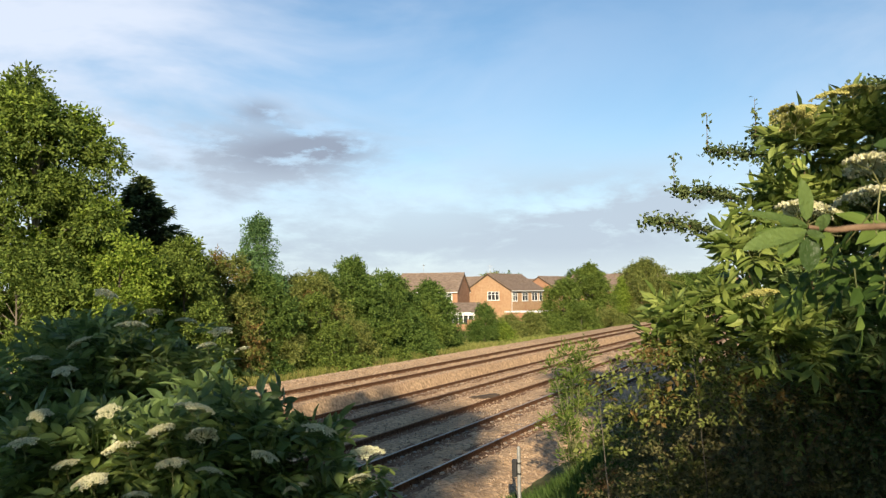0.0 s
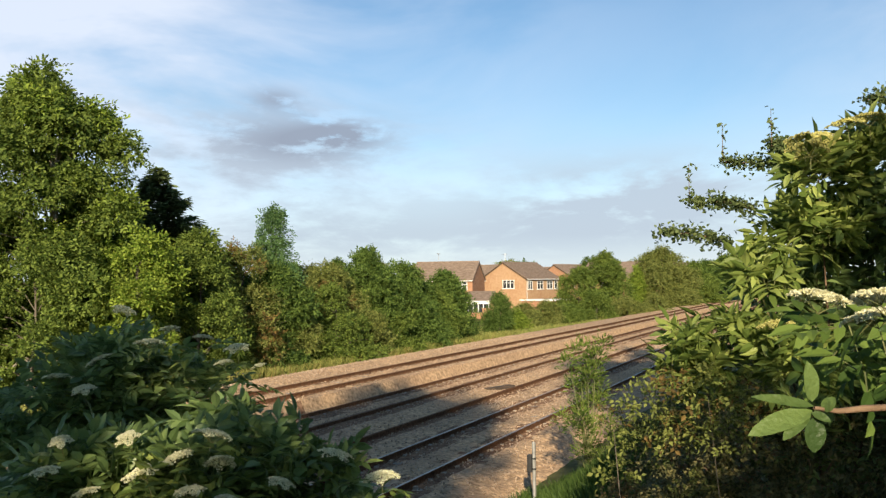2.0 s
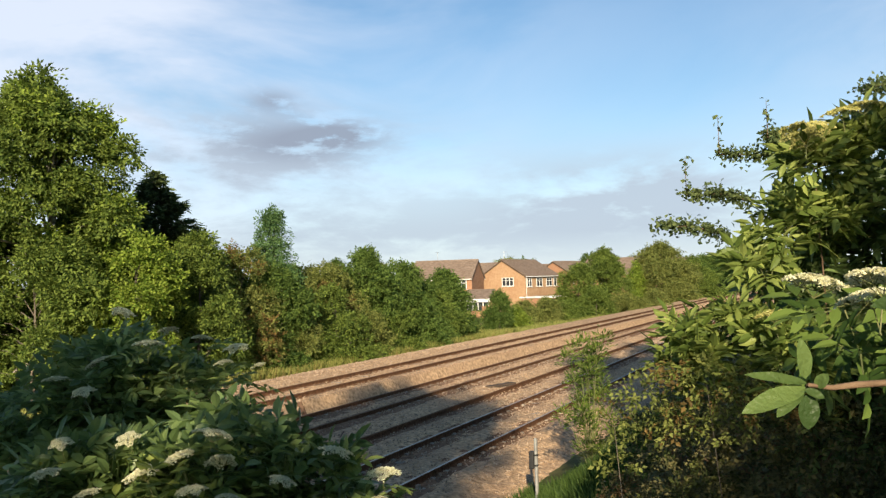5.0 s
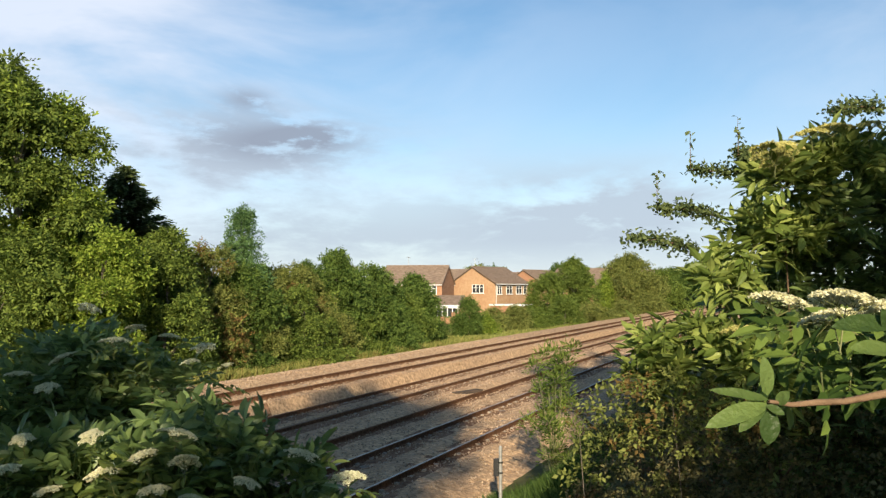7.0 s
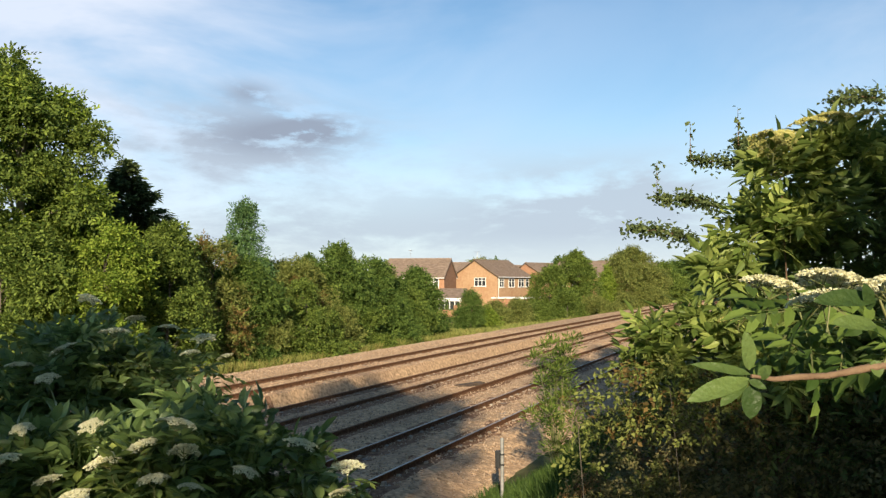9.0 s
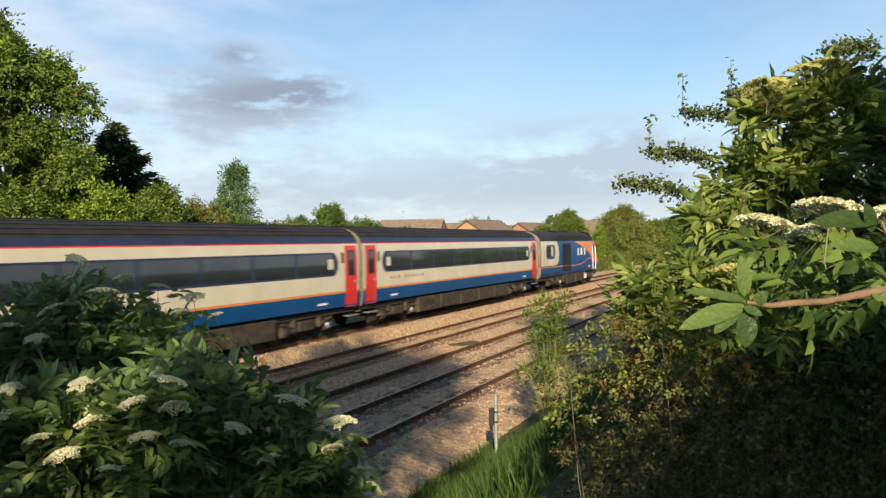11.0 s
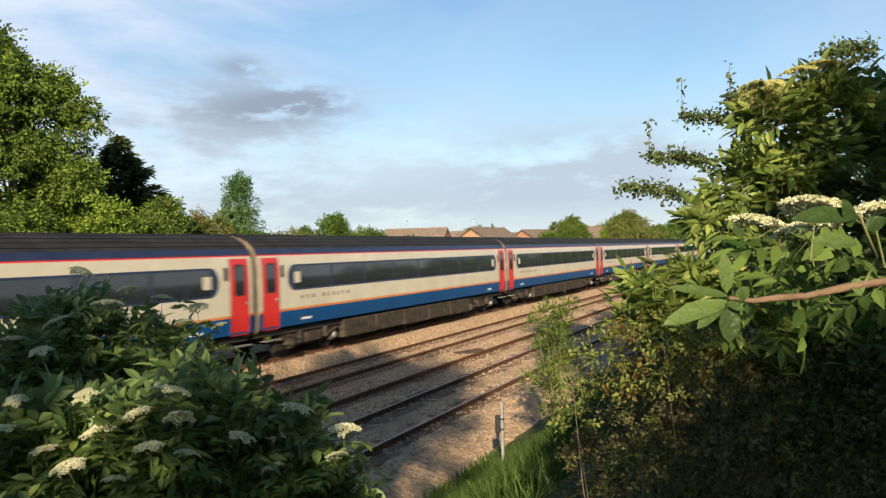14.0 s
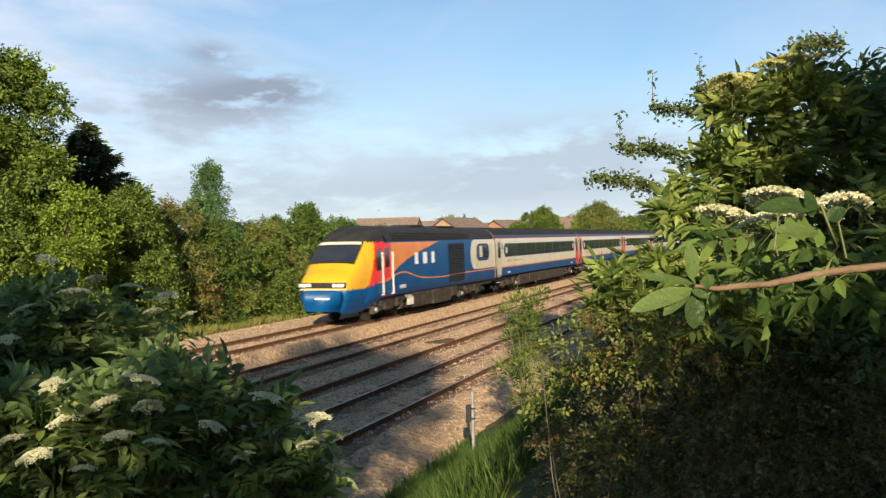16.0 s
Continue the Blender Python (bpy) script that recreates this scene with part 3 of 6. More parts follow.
def make_ballast():
    xs = [-23.4 + 0.2 * i for i in range(91)]
    ys = [-650, -300, -100, -40, -10] + [0.25 * i for i in range(20, 260)] + [65 + 0.6 * i for i in range(110)] + [132, 140, 160, 200, 300, 480]
    rng = np.random.default_rng(3)
    vs = [(x, y, bed_z(x) + rng.uniform(-0.016, 0.016) + 0.03 * noise.noise((x * 1.3, y * 0.8, 2))) for y in ys for x in xs]
    n = len(xs)
    fs = [(j * n + i, j * n + i + 1, (j + 1) * n + i + 1, (j + 1) * n + i) for j in range(len(ys) - 1) for i in range(n - 1)]
    ob = mesh_part("ballast_bed", vs, fs, ["ballast", "rust_ballast"])
    # brake dust and rust lie along the rails
    lines = [(RAILS["far"][0], 0.14), (RAILS["far"][1], 0.14), (RAILS["middle"][0], 0.44), (RAILS["middle"][1], 0.50), (SPARE_RAIL_X, 0.34), (RAILS["near"][0], 0.42), (RAILS["near"][1], 0.36)]
    for p in ob.data.polygons:
        x, y, _ = p.center
        reach = 0.16 * noise.noise((x * 2.1, y * 0.9, 8)) + 0.10 * noise.noise((x * 5, y * 4, 1))
        if any(abs(x - a) < w + reach for a, w in lines):
            p.material_index = 1
    tagged(ob, "brown and pinkish stone track ballast", "ballast", kind="structure")
    # loose stones
    k = 40000
    d = rng.uniform(9, 55, k)
    x = rng.uniform(-22.6, -5.8, k)
    y = d
    z = np.array([bed_z(a) for a in x]) + 0.012
    s = rng.uniform(0.014, 0.034, k)
    q = unit(rng, k)
    a, b, c = frames_from(q, unit(rng, k))
    v = np.empty((k, 6, 3))
    p = np.stack([x, y, z], 1)
    for j, (e, w) in enumerate(((a, 1.2), (-a, 1.1), (b, 0.9), (-b, 0.8), (c, 0.7), (-c, 0.7))):
        v[:, j] = p + e * (s * w)[:, None]
    tri = np.array([[0, 2, 4], [2, 1, 4], [1, 3, 4], [3, 0, 4], [2, 0, 5], [1, 2, 5], [3, 1, 5], [0, 3, 5]])
    f = ((np.arange(k) * 6)[:, None, None] + tri[None]).reshape(-1, 3)
    tagged(mesh_part("loose_ballast", v.reshape(-1, 3), f, "stone"), "loose angular ballast stones on the track bed", "stones", kind="stuff")


RAIL_PROFILE = [(-0.07, -0.16), (0.07, -0.16), (0.07, -0.148), (0.012, -0.12), (0.012, -0.045), (0.036, -0.03), (0.036, -0.004), (0.028, 0.0),
                (-0.028, 0.0), (-0.036, -0.004), (-0.036, -0.03), (-0.012, -0.045), (-0.012, -0.12), (-0.07, -0.148)]


def rail_mesh(name, x, parent, z=0.0, y0=-650, y1=480, head="rail_head"):
    n = len(RAIL_PROFILE)
    ys = [y0, -20, 0, 60, 140, y1] if y0 < -20 else [y0, (y0 + y1) / 2, y1]
    vs = [(x + a, y, b + z) for y in ys for a, b in RAIL_PROFILE]
    fs = [(j * n + i, j * n + (i + 1) % n, (j + 1) * n + (i + 1) % n, (j + 1) * n + i) for j in range(len(ys) - 1) for i in range(n)]
    fs += [tuple(range(n)), tuple(range((len(ys) - 1) * n, len(ys) * n))]
    ob = mesh_part(name, vs, fs, ["rail_rust", head], parent)
    for p in ob.data.polygons:
        if len(p.vertices) == 4 and p.vertices[0] % n == 7:
            p.material_index = 1
    return ob


def make_tracks():
    bm = bmesh.new()
    box(bm, -1.25, 1.25, -0.13, 0.13, -0.33, -0.155, 0.02)
    sleeper_me = bpy.data.meshes.new("sleeper")
    bm.to_mesh(sleeper_me)
    bm.free()
    sleeper_me.materials.append(M["sleeper"])
    for key, (a, b) in RAILS.items():
        t = empty("railway_track", 0, 0, FAR_TRACK_Z if key == "far" else 0.0, f"{'shiny' if key == 'near' else 'rusty'} steel rails on concrete sleepers in brown ballast", "railway track", "railway tracks")
        for x in (a, b):
            rail_mesh("rail", x, t, head="rail_head" if key == "near" else "rail_dull")
        for i in range(170):
            y = 8 + i * 0.65
            ob = new("sleeper", sleeper_me)
            ob.location = ((a + b) / 2, y, 0)
            ob.parent = t
        if key == "far":
            continue
        bm = bmesh.new()
        for i in range(80):
            for s in (a, b):
                for e in (-0.1, 0.1):
                    box(bm, s + e - 0.035, s + e + 0.035, 7.95 + i * 0.65, 8.05 + i * 0.65, -0.16, -0.105)
        tagged(part("rail_clip", bm, "clip", t), kind="stuff")
    t = rail_mesh("spare_rail", SPARE_RAIL_X, None, -0.03, -60, 150, "rail_rust")
    tagged(t, "rusty disused single rail lying in the ballast", "rail")
    bm = bmesh.new()
    box(bm, -0.75, 0.75, -0.16, 0.16, 0, 0.08, 0.012)
    box(bm, -0.55, 0.5, -0.32, -0.18, 0, 0.05, 0.012)
    ob = part("timber_board", bm, "timber")
    ob.matrix_basis = pose(-11.55, 29.6, -0.19, 0, 0, 72)
    tagged(ob, "dark weathered timber boards lying on ballast", "board")


make_ground()
make_ballast()
make_tracks()


# ---------------------------------------------------------------- houses beyond the line
def gabled(bm, w, l, z0, ze, zr):
    """Walls with two gables; gable ends at y = 0 and y = l."""
    h = w / 2
    v = [bm.verts.new(p) for p in ((-h, 0, z0), (h, 0, z0), (h, 0, ze), (0, 0, zr), (-h, 0, ze), (-h, l, z0), (h, l, z0), (h, l, ze), (0, l, zr), (-h, l, ze))]
    for f in ((0, 1, 2, 3, 4), (5, 9, 8, 7, 6), (1, 6, 7, 2), (0, 4, 9, 5), (0, 5, 6, 1)):
        bm.faces.new([v[i] for i in f])


def roof_slabs(w, l, ze, zr, parent, over=0.3, th=0.14):
    h = w / 2
    k = (zr - ze) / h
    for s in (-1, 1):
        bm = bmesh.new()
        prof = [(0, zr + 0.02), (s * (h + over), ze - k * over + 0.02)]
        vs = []
        for yy in (-over * 0.5, l + over * 0.5):
            for (px, pz) in prof:
                vs.append(bm.verts.new((px, yy, pz)))
            for (px, pz) in reversed(prof):
                vs.append(bm.verts.new((px, yy, pz + th)))
        for f in ((0, 1, 2, 3), (7, 6, 5, 4), (0, 4, 5, 1), (1, 5, 6, 2), (2, 6, 7, 3), (3, 7, 4, 0)):
            bm.faces.new([vs[i] for i in f])
        slope = part("roof_slope", bm, "tile", parent)
        # courses of tiles as real steps
        n = 11
        for i in range(n):
            t0 = i / n
            px, pz = s * (h + over) * t0, zr + (ze - k * over - zr) * t0 + th + 0.02
            qx, qz = s * (h + over) * (t0 + 1 / n), zr + (ze - k * over - zr) * (t0 + 1 / n) + th + 0.06
            vs = [(px, -over * 0.5, pz), (px, l + over * 0.5, pz), (qx, l + over * 0.5, qz), (qx, -over * 0.5, qz), (qx, l + over * 0.5, qz - 0.05), (qx, -over * 0.5, qz - 0.05)]
            mesh_part("tile_course", vs, [(0, 1, 2, 3), (3, 2, 4, 5)], "tile", slope)
    bm = bmesh.new()
    cyl(bm, (0, -over * 0.5, zr + th), (0, l + over * 0.5, zr + th), 0.13, seg=8)
    part("ridge_tiles", bm, "tile", parent)


def window(parent, face, c, z, w, h, n=2, hw=0.0, ln=0.0):
    """A framed window of n panes. face: 'front' (y=0, along x) or 'right' (x=hw, along y)."""
    def put(bm, a0, a1, z0, z1, d0, d1, bevel=0.0):
        if face == "front":
            box(bm, a0, a1, -d1, -d0, z0, z1, bevel)
        else:
            box(bm, hw + d0, hw + d1, a0, a1, z0, z1, bevel)
    bm = bmesh.new()
    put(bm, c - w / 2 - 0.06, c + w / 2 + 0.06, z - 0.06, z + 0.0, -0.05, 0.07)
    put(bm, c - w / 2 - 0.06, c + w / 2 + 0.06, z + h, z + h + 0.07, -0.05, 0.05)
    for i in range(n + 1):
        x = c - w / 2 + w * i / n
        put(bm, x - 0.045, x + 0.045, z, z + h, -0.05, 0.045)
    put(bm, c - w / 2, c + w / 2, z + h * 0.66, z + h * 0.66 + 0.05, -0.05, 0.04)
    win = part("window", bm, "white_frame", parent, "white plastic window frame")
    for i in range(n):
        bm = bmesh.new()
        a = c - w / 2 + w * i / n
        put(bm, a + 0.045, a + w / n - 0.045, z, z + h, -0.02, 0.012)
        part("pane", bm, "glass", win)
    bm = bmesh.new()
    put(bm, c - w / 2 - 0.12, c + w / 2 + 0.12, z - 0.13, z - 0.065, -0.05, 0.12, 0.01)
    part("sill", bm, "white_frame", win)


def aerial(parent, x, y, z):
    bm = bmesh.new()
    cyl(bm, (x, y, z), (x, y, z + 1.3), 0.025, seg=6)
    cyl(bm, (x - 0.5, y, z + 1.2), (x + 0.5, y, z + 1.28), 0.015, seg=5)
    for i in range(6):
        cyl(bm, (x - 0.45 + 0.18 * i, y - 0.2, z + 1.22), (x - 0.45 + 0.18 * i, y + 0.2, z + 1.22), 0.01, seg=4)
    part("aerial", bm, "aerial", parent, "thin metal television aerial")


def house(x, y, z, rz, w, l, ze, zr, label, brick="brick", front=(), right=(), chimney=None, antenna=None):
    t = empty("house", x, y, z, label, "house", "houses beyond the railway", rz)
    bm = bmesh.new()
    gabled(bm, w, l, -0.6, ze, zr)
    part("wall", bm, brick, t)
    roof_slabs(w, l, ze, zr, t)
    for c, zz, ww, hh, n in front:
        window(t, "front", c, zz, ww, hh, n)
    for c, zz, ww, hh, n in right:
        window(t, "right", c, zz, ww, hh, n, w / 2)
    for s in (-1, 1):
        bm = bmesh.new()
        e = w / 2 + 0.3
        zz = ze - (zr - ze) / (w / 2) * 0.3
        cyl(bm, (s * (e + 0.05), -0.1, zz), (s * (e + 0.05), l + 0.1, zz), 0.06, seg=6)
        part("gutter", bm, "white_frame", t, "white gutter")
        bm = bmesh.new()
        cyl(bm, (s * (w / 2 + 0.06), 0.25, zz), (s * (w / 2 + 0.06), 0.25, -0.5), 0.035, seg=6)
        part("downpipe", bm, "white_frame", t)
    # bargeboards on the gable
    for s in (-1, 1):
        bm = bmesh.new()
        vs = [bm.verts.new(p) for p in ((0, -0.17, zr - 0.02), (s * (w / 2 + 0.28), -0.17, ze - 0.28), (s * (w / 2 + 0.28), -0.17, ze - 0.12), (0, -0.17, zr + 0.15))]
        f = bm.faces.new(vs)
        r = bmesh.ops.extrude_face_region(bm, geom=[f])
        bmesh.ops.translate(bm, vec=(0, 0.03, 0), verts=[g for g in r["geom"] if isinstance(g, bmesh.types.BMVert)])
        part("bargeboard", bm, "timber", t)
    if chimney:
        bm = bmesh.new()
        box(bm, -0.3, 0.3, chimney - 0.45, chimney + 0.45, zr - 0.5, zr + 0.8)
        box(bm, -0.36, 0.36, chimney - 0.5, chimney + 0.5, zr + 0.8, zr + 0.92)
        ch = part("chimney", bm, brick, t)
        bm = bmesh.new()
        for k in (-0.2, 0.2):
            cyl(bm, (0, chimney + k, zr + 0.9), (0, chimney + k, zr + 1.2), 0.11, 0.09)
        part("chimney_pot", bm, "brick_red", ch)
    if antenna is not None:
        aerial(t, 0, antenna, zr + 0.1)
    return t


def make_houses():
    up = 3.6
    x, y = plan(4.6, 124)
    house(x, y, -0.8, -12, 7.6, 9.5, 5.15, 7.35, "two-storey orange brick house with brown tiled gable roof", front=((0.9, 3.75, 1.9, 1.1, 3),),
          right=((1.2, up, 1.2, 1.1, 2), (4.0, up, 1.6, 1.1, 2), (6.8, up, 1.6, 1.1, 2), (8.6, up, 0.8, 1.1, 1)), antenna=0.6)
    x, y = plan(6.9, 118.5)
    t = empty("garden_room", x, y, -0.8, "low brick extension with a pale flat roof", "extension", rz=-12)
    bm = bmesh.new()
    box(bm, 0, 5.2, 0, 4, -0.4, 2.0)
    part("wall", bm, "brick_red", t)
    bm = bmesh.new()
    box(bm, -0.2, 5.4, -0.2, 4.2, 2.0, 2.2, 0.02)
    part("flat_roof", bm, "white_frame", t)
    # house with its long roof to the line
    x, y = plan(-7.4, 118)
    house(x, y, -0.8, -80, 7.6, 8.6, 5.0, 7.3, "house with broad brown tiled roof and reddish brick walls", brick="brick_red", right=((1.2, up, 1.2, 1.1, 2), (4.4, up, 1.6, 1.1, 2), (7.2, up, 1.3, 1.1, 2)), antenna=3.0)
    # conservatory
    x, y = plan(0.1, 108)
    t = empty("conservatory", x, y, -0.8, "white-framed glass conservatory with a brown lean-to roof", "conservatory", rz=0)
    bm = bmesh.new()
    box(bm, -2.0, 2.2, 0, 3, -0.4, 0.8)
    part("base_wall", bm, "brick_red", t)
    for i in range(7):
        bm = bmesh.new()
        xx = -1.95 + 4.1 * i / 6
        box(bm, xx - 0.05, xx + 0.05, -0.05, 0.06, 0.8, 2.0)
        part("mullion", bm, "white_frame", t)
        if i < 6:
            bm = bmesh.new()
            box(bm, xx + 0.06, xx + 0.62, 0.0, 0.02, 0.8, 1.95)
            part("pane", bm, "glass", t)
    bm = bmesh.new()
    vs = [bm.verts.new(p) for p in ((-2.3, -0.3, 2.0), (2.5, -0.3, 2.0), (2.0, 3, 3.3), (-1.8, 3, 3.3), (-2.3, -0.3, 2.2), (2.5, -0.3, 2.2), (2.0, 3, 3.5), (-1.8, 3, 3.5))]
    for f in ((0, 1, 2, 3), (7, 6, 5, 4), (0, 4, 5, 1), (1, 5, 6, 2), (2, 6, 7, 3), (3, 7, 4, 0)):
        bm.faces.new([vs[i] for i in f])
    part("roof", bm, "tile", t)
    bm = bmesh.new()
    box(bm, -2.35, 2.55, -0.36, -0.31, 1.9, 2.3)
    part("fascia", bm, "white_frame", t)
    # brick garden wall
    x, y = plan(6.0, 104)
    bm = bmesh.new()
    box(bm, -5.5, 7, 0, 0.22, -0.4, 1.3)
    box(bm, -5.55, 7.05, -0.03, 0.25, 1.3, 1.38)
    ob = part("garden_wall", bm, "brick_red")
    ob.matrix_basis = pose(x, y, -0.8, 0, 0, -8)
    tagged(ob, "low red brick garden wall below the houses", "wall", kind="structure")
    # roofs farther off
    rng = np.random.default_rng(11)
    for r, d, rz, l in ((3.5, 150, -100, 9), (-30, 190, -80, 12), (14.5, 150, -20, 8), (22, 160, -105, 14), (33, 175, -100, 12), (48, 190, -100, 14), (-6, 175, -80, 12), (10, 185, -100, 12), (28, 200, -15, 9)):
        x, y = plan(r, d)
        house(x, y, -0.8, rz, 8.2, l, 5.2, 7.7 + rng.uniform(-0.3, 0.4), "distant brick house with brown tiled roof", brick="brick_red",
              front=((0.0, up, 1.6, 1.1, 2),), right=((2.0, up, 1.4, 1.1, 2), (5.5, up, 1.4, 1.1, 2)), chimney=(l * 0.5 if rng.random() < 0.1 else None), antenna=(1.0 if rng.random() < 0.6 else None))


make_houses()


# ---------------------------------------------------------------- train
PROFILE = [(1.20, 0.90), (1.32, 1.00), (1.36, 1.30), (1.37, 1.9), (1.37, 2.4), (1.355, 2.9), (1.31, 3.22), (1.22, 3.44), (1.04, 3.63), (0.75, 3.79), (0.38, 3.87), (0.0, 3.90)]


def side_x(z):
    for (a, za), (b, zb) in zip(PROFILE, PROFILE[1:]):
        if za <= z <= zb:
            return a + (b - a) * (z - za) / (zb - za)
    return PROFILE[0][0]


def patch(name, ys, lo, hi, mat, parent, eps=0.004, label="", sides=(1, -1), rows=5):
    """A skin on the body side between two edges given along the length; eps lifts it off the body."""
    made = None
    n = rows + 1
    for s in sides:
        vs, fs = [], []
        for y, a, c in zip(ys, lo, hi):
            for r in range(n):
                z = a + (c - a) * r / rows
                vs.append((s * (side_x(z) + eps), y, z))
        for i in range(len(ys) - 1):
            for r in range(rows):
                q = (i * n + r, (i + 1) * n + r, (i + 1) * n + r + 1, i * n + r + 1)
                fs.append(q if s > 0 else q[::-1])
        ob = mesh_part(name, vs, fs, mat, parent, label, smooth=True)
        made = made or ob
    return made


def rounded(y0, y1, z0, z1, r, n=6):
    """Edges of a rectangle with round corners along y."""
    ys, lo, hi = [], [], []
    for i in range(n + 1):
        a = math.pi / 2 * i / n
        ys.append(y0 + r - r * math.cos(a))
        k = r - r * math.sin(a)
        lo.append(z0 + k)
        hi.append(z1 - k)
    ys2 = [y0 + y1 - y for y in reversed(ys)]
    return ys + ys2, lo + lo[::-1], hi + hi[::-1]


def span(y0, y1, n=2):
    return [y0 + (y1 - y0) * i / n for i in range(n + 1)]


def shell(parent, y0, y1, z0, z1, mat, name, label=""):
    """A band of the body right round from z0 on both sides (over the roof if z1 is above the crown)."""
    half = [(side_x(z0), z0)] + [(a, z) for a, z in PROFILE if z0 < z < z1]
    if z1 >= 3.9:
        line = half + [(-a, z) for a, z in reversed(half[:-1])]
        runs = [line]
    else:
        half.append((side_x(z1), z1))
        runs = [half, [(-a, z) for a, z in reversed(half)]]
    vs, fs = [], []
    for line in runs:
        b, n = len(vs), len(line)
        for y in (y0, y1):
            vs += [(a, y, z) for a, z in line]
        fs += [(b + i, b + n + i, b + n + i + 1, b + i + 1) for i in range(n - 1)]
    return mesh_part(name, vs, fs, mat, parent, label, smooth=True)


def end_wall(parent, y, z0=0.9, name="end_wall", mat="end_panel"):
    line = [(a, z) for a, z in PROFILE if z >= z0]
    pts = line + [(-a, z) for a, z in reversed(line[:-1])]
    bm = bmesh.new()
    a = [bm.verts.new((p[0] * 0.985, y, p[1] * 0.995)) for p in pts]
    f = bm.faces.new(a)
    r = bmesh.ops.extrude_face_region(bm, geom=[f])
    bmesh.ops.translate(bm, vec=(0, -0.06 if y > 0 else 0.06, 0), verts=[g for g in r["geom"] if isinstance(g, bmesh.types.BMVert)])
    return part(name, bm, mat, parent)


def bogie(parent, y, wheelbase=2.6, r=0.457):
    bm = bmesh.new()
    for s in (-1, 1):
        box(bm, s * 1.0 - 0.09, s * 1.0 + 0.09, y - wheelbase / 2 - 0.5, y + wheelbase / 2 + 0.5, 0.55, 0.78, 0.03)
        box(bm, s * 1.08 - 0.1, s * 1.08 + 0.1, y - 0.45, y + 0.45, 0.38, 0.7, 0.04)
        for e in (-1, 1):
            box(bm, s * 1.06 - 0.12, s * 1.06 + 0.12, y + e * wheelbase / 2 - 0.22, y + e * wheelbase / 2 + 0.22, 0.28, 0.62, 0.05)
            cyl(bm, (s * 1.12, y + e * (wheelbase / 2 - 0.5), 0.45), (s * 1.12, y + e * (wheelbase / 2 - 0.5), 0.8), 0.1)
            cyl(bm, (s * 1.2, y + e * 0.75, 0.5), (s * 1.2, y + e * 1.5, 0.72), 0.04, seg=6)
        box(bm, s * 0.98 - 0.05, s * 0.98 + 0.05, y - 0.2, y + 0.2, 0.3, 0.42)
    box(bm, -1.0, 1.0, y - 0.25, y + 0.25, 0.5, 0.82, 0.03)
    b = part("bogie", bm, "under", parent, "brown dusty bogie frame")
    for e in (-1, 1):
        bm = bmesh.new()
        for s in (-1, 1):
            cyl(bm, (s * 0.66, y + e * wheelbase / 2, r), (s * 0.80, y + e * wheelbase / 2, r), r, seg=28)
            cyl(bm, (s * 0.64, y + e * wheelbase / 2, r), (s * 0.67, y + e * wheelbase / 2, r), r + 0.028, seg=28)
        cyl(bm, (-0.7, y + e * wheelbase / 2, r), (0.7, y + e * wheelbase / 2, r), 0.08)
        part("wheelset", bm, "under_dark", b)
        for s in (-1, 1):
            bm = bmesh.new()
            cyl(bm, (s * 1.16, y + e * wheelbase / 2, r), (s * 1.24, y + e * wheelbase / 2, r), 0.13, 0.10, seg=14)
            part("axlebox", bm, "steel" if e > 0 else "under_dark", b)
    return b


def train_door(parent, y, mat, label):
    w = 0.42
    d = patch("door", *rounded(y - w, y + w, 0.98, 3.16, 0.05, 3), mat, parent, 0.012, label, rows=10)
    patch("door_window", *rounded(y - 0.2, y + 0.2, 2.15, 2.95, 0.07), "train_glass", d, 0.018)
    patch("window_surround", *rounded(y - 0.25, y + 0.25, 2.10, 3.0, 0.09), "under_dark", d, 0.015)
    for e in (-1, 1):
        patch("door_seam", [y + e * (w + 0.01), y + e * (w + 0.03)], [0.98] * 2, [3.18] * 2, "under_dark", d, 0.006, rows=10)
    bm = bmesh.new()
    for s in (-1, 1):
        box(bm, s * 1.36 - 0.1, s * 1.36 + 0.1, y - w, y + w, 0.66, 0.70, 0.01)
    part("step", bm, "steel", d)
    bm = bmesh.new()
    for s in (-1, 1):
        box(bm, s * 1.385 - 0.02, s * 1.385 + 0.02, y + 0.26, y + 0.36, 1.85, 1.93, 0.01)
    part("handle", bm, "steel", d)


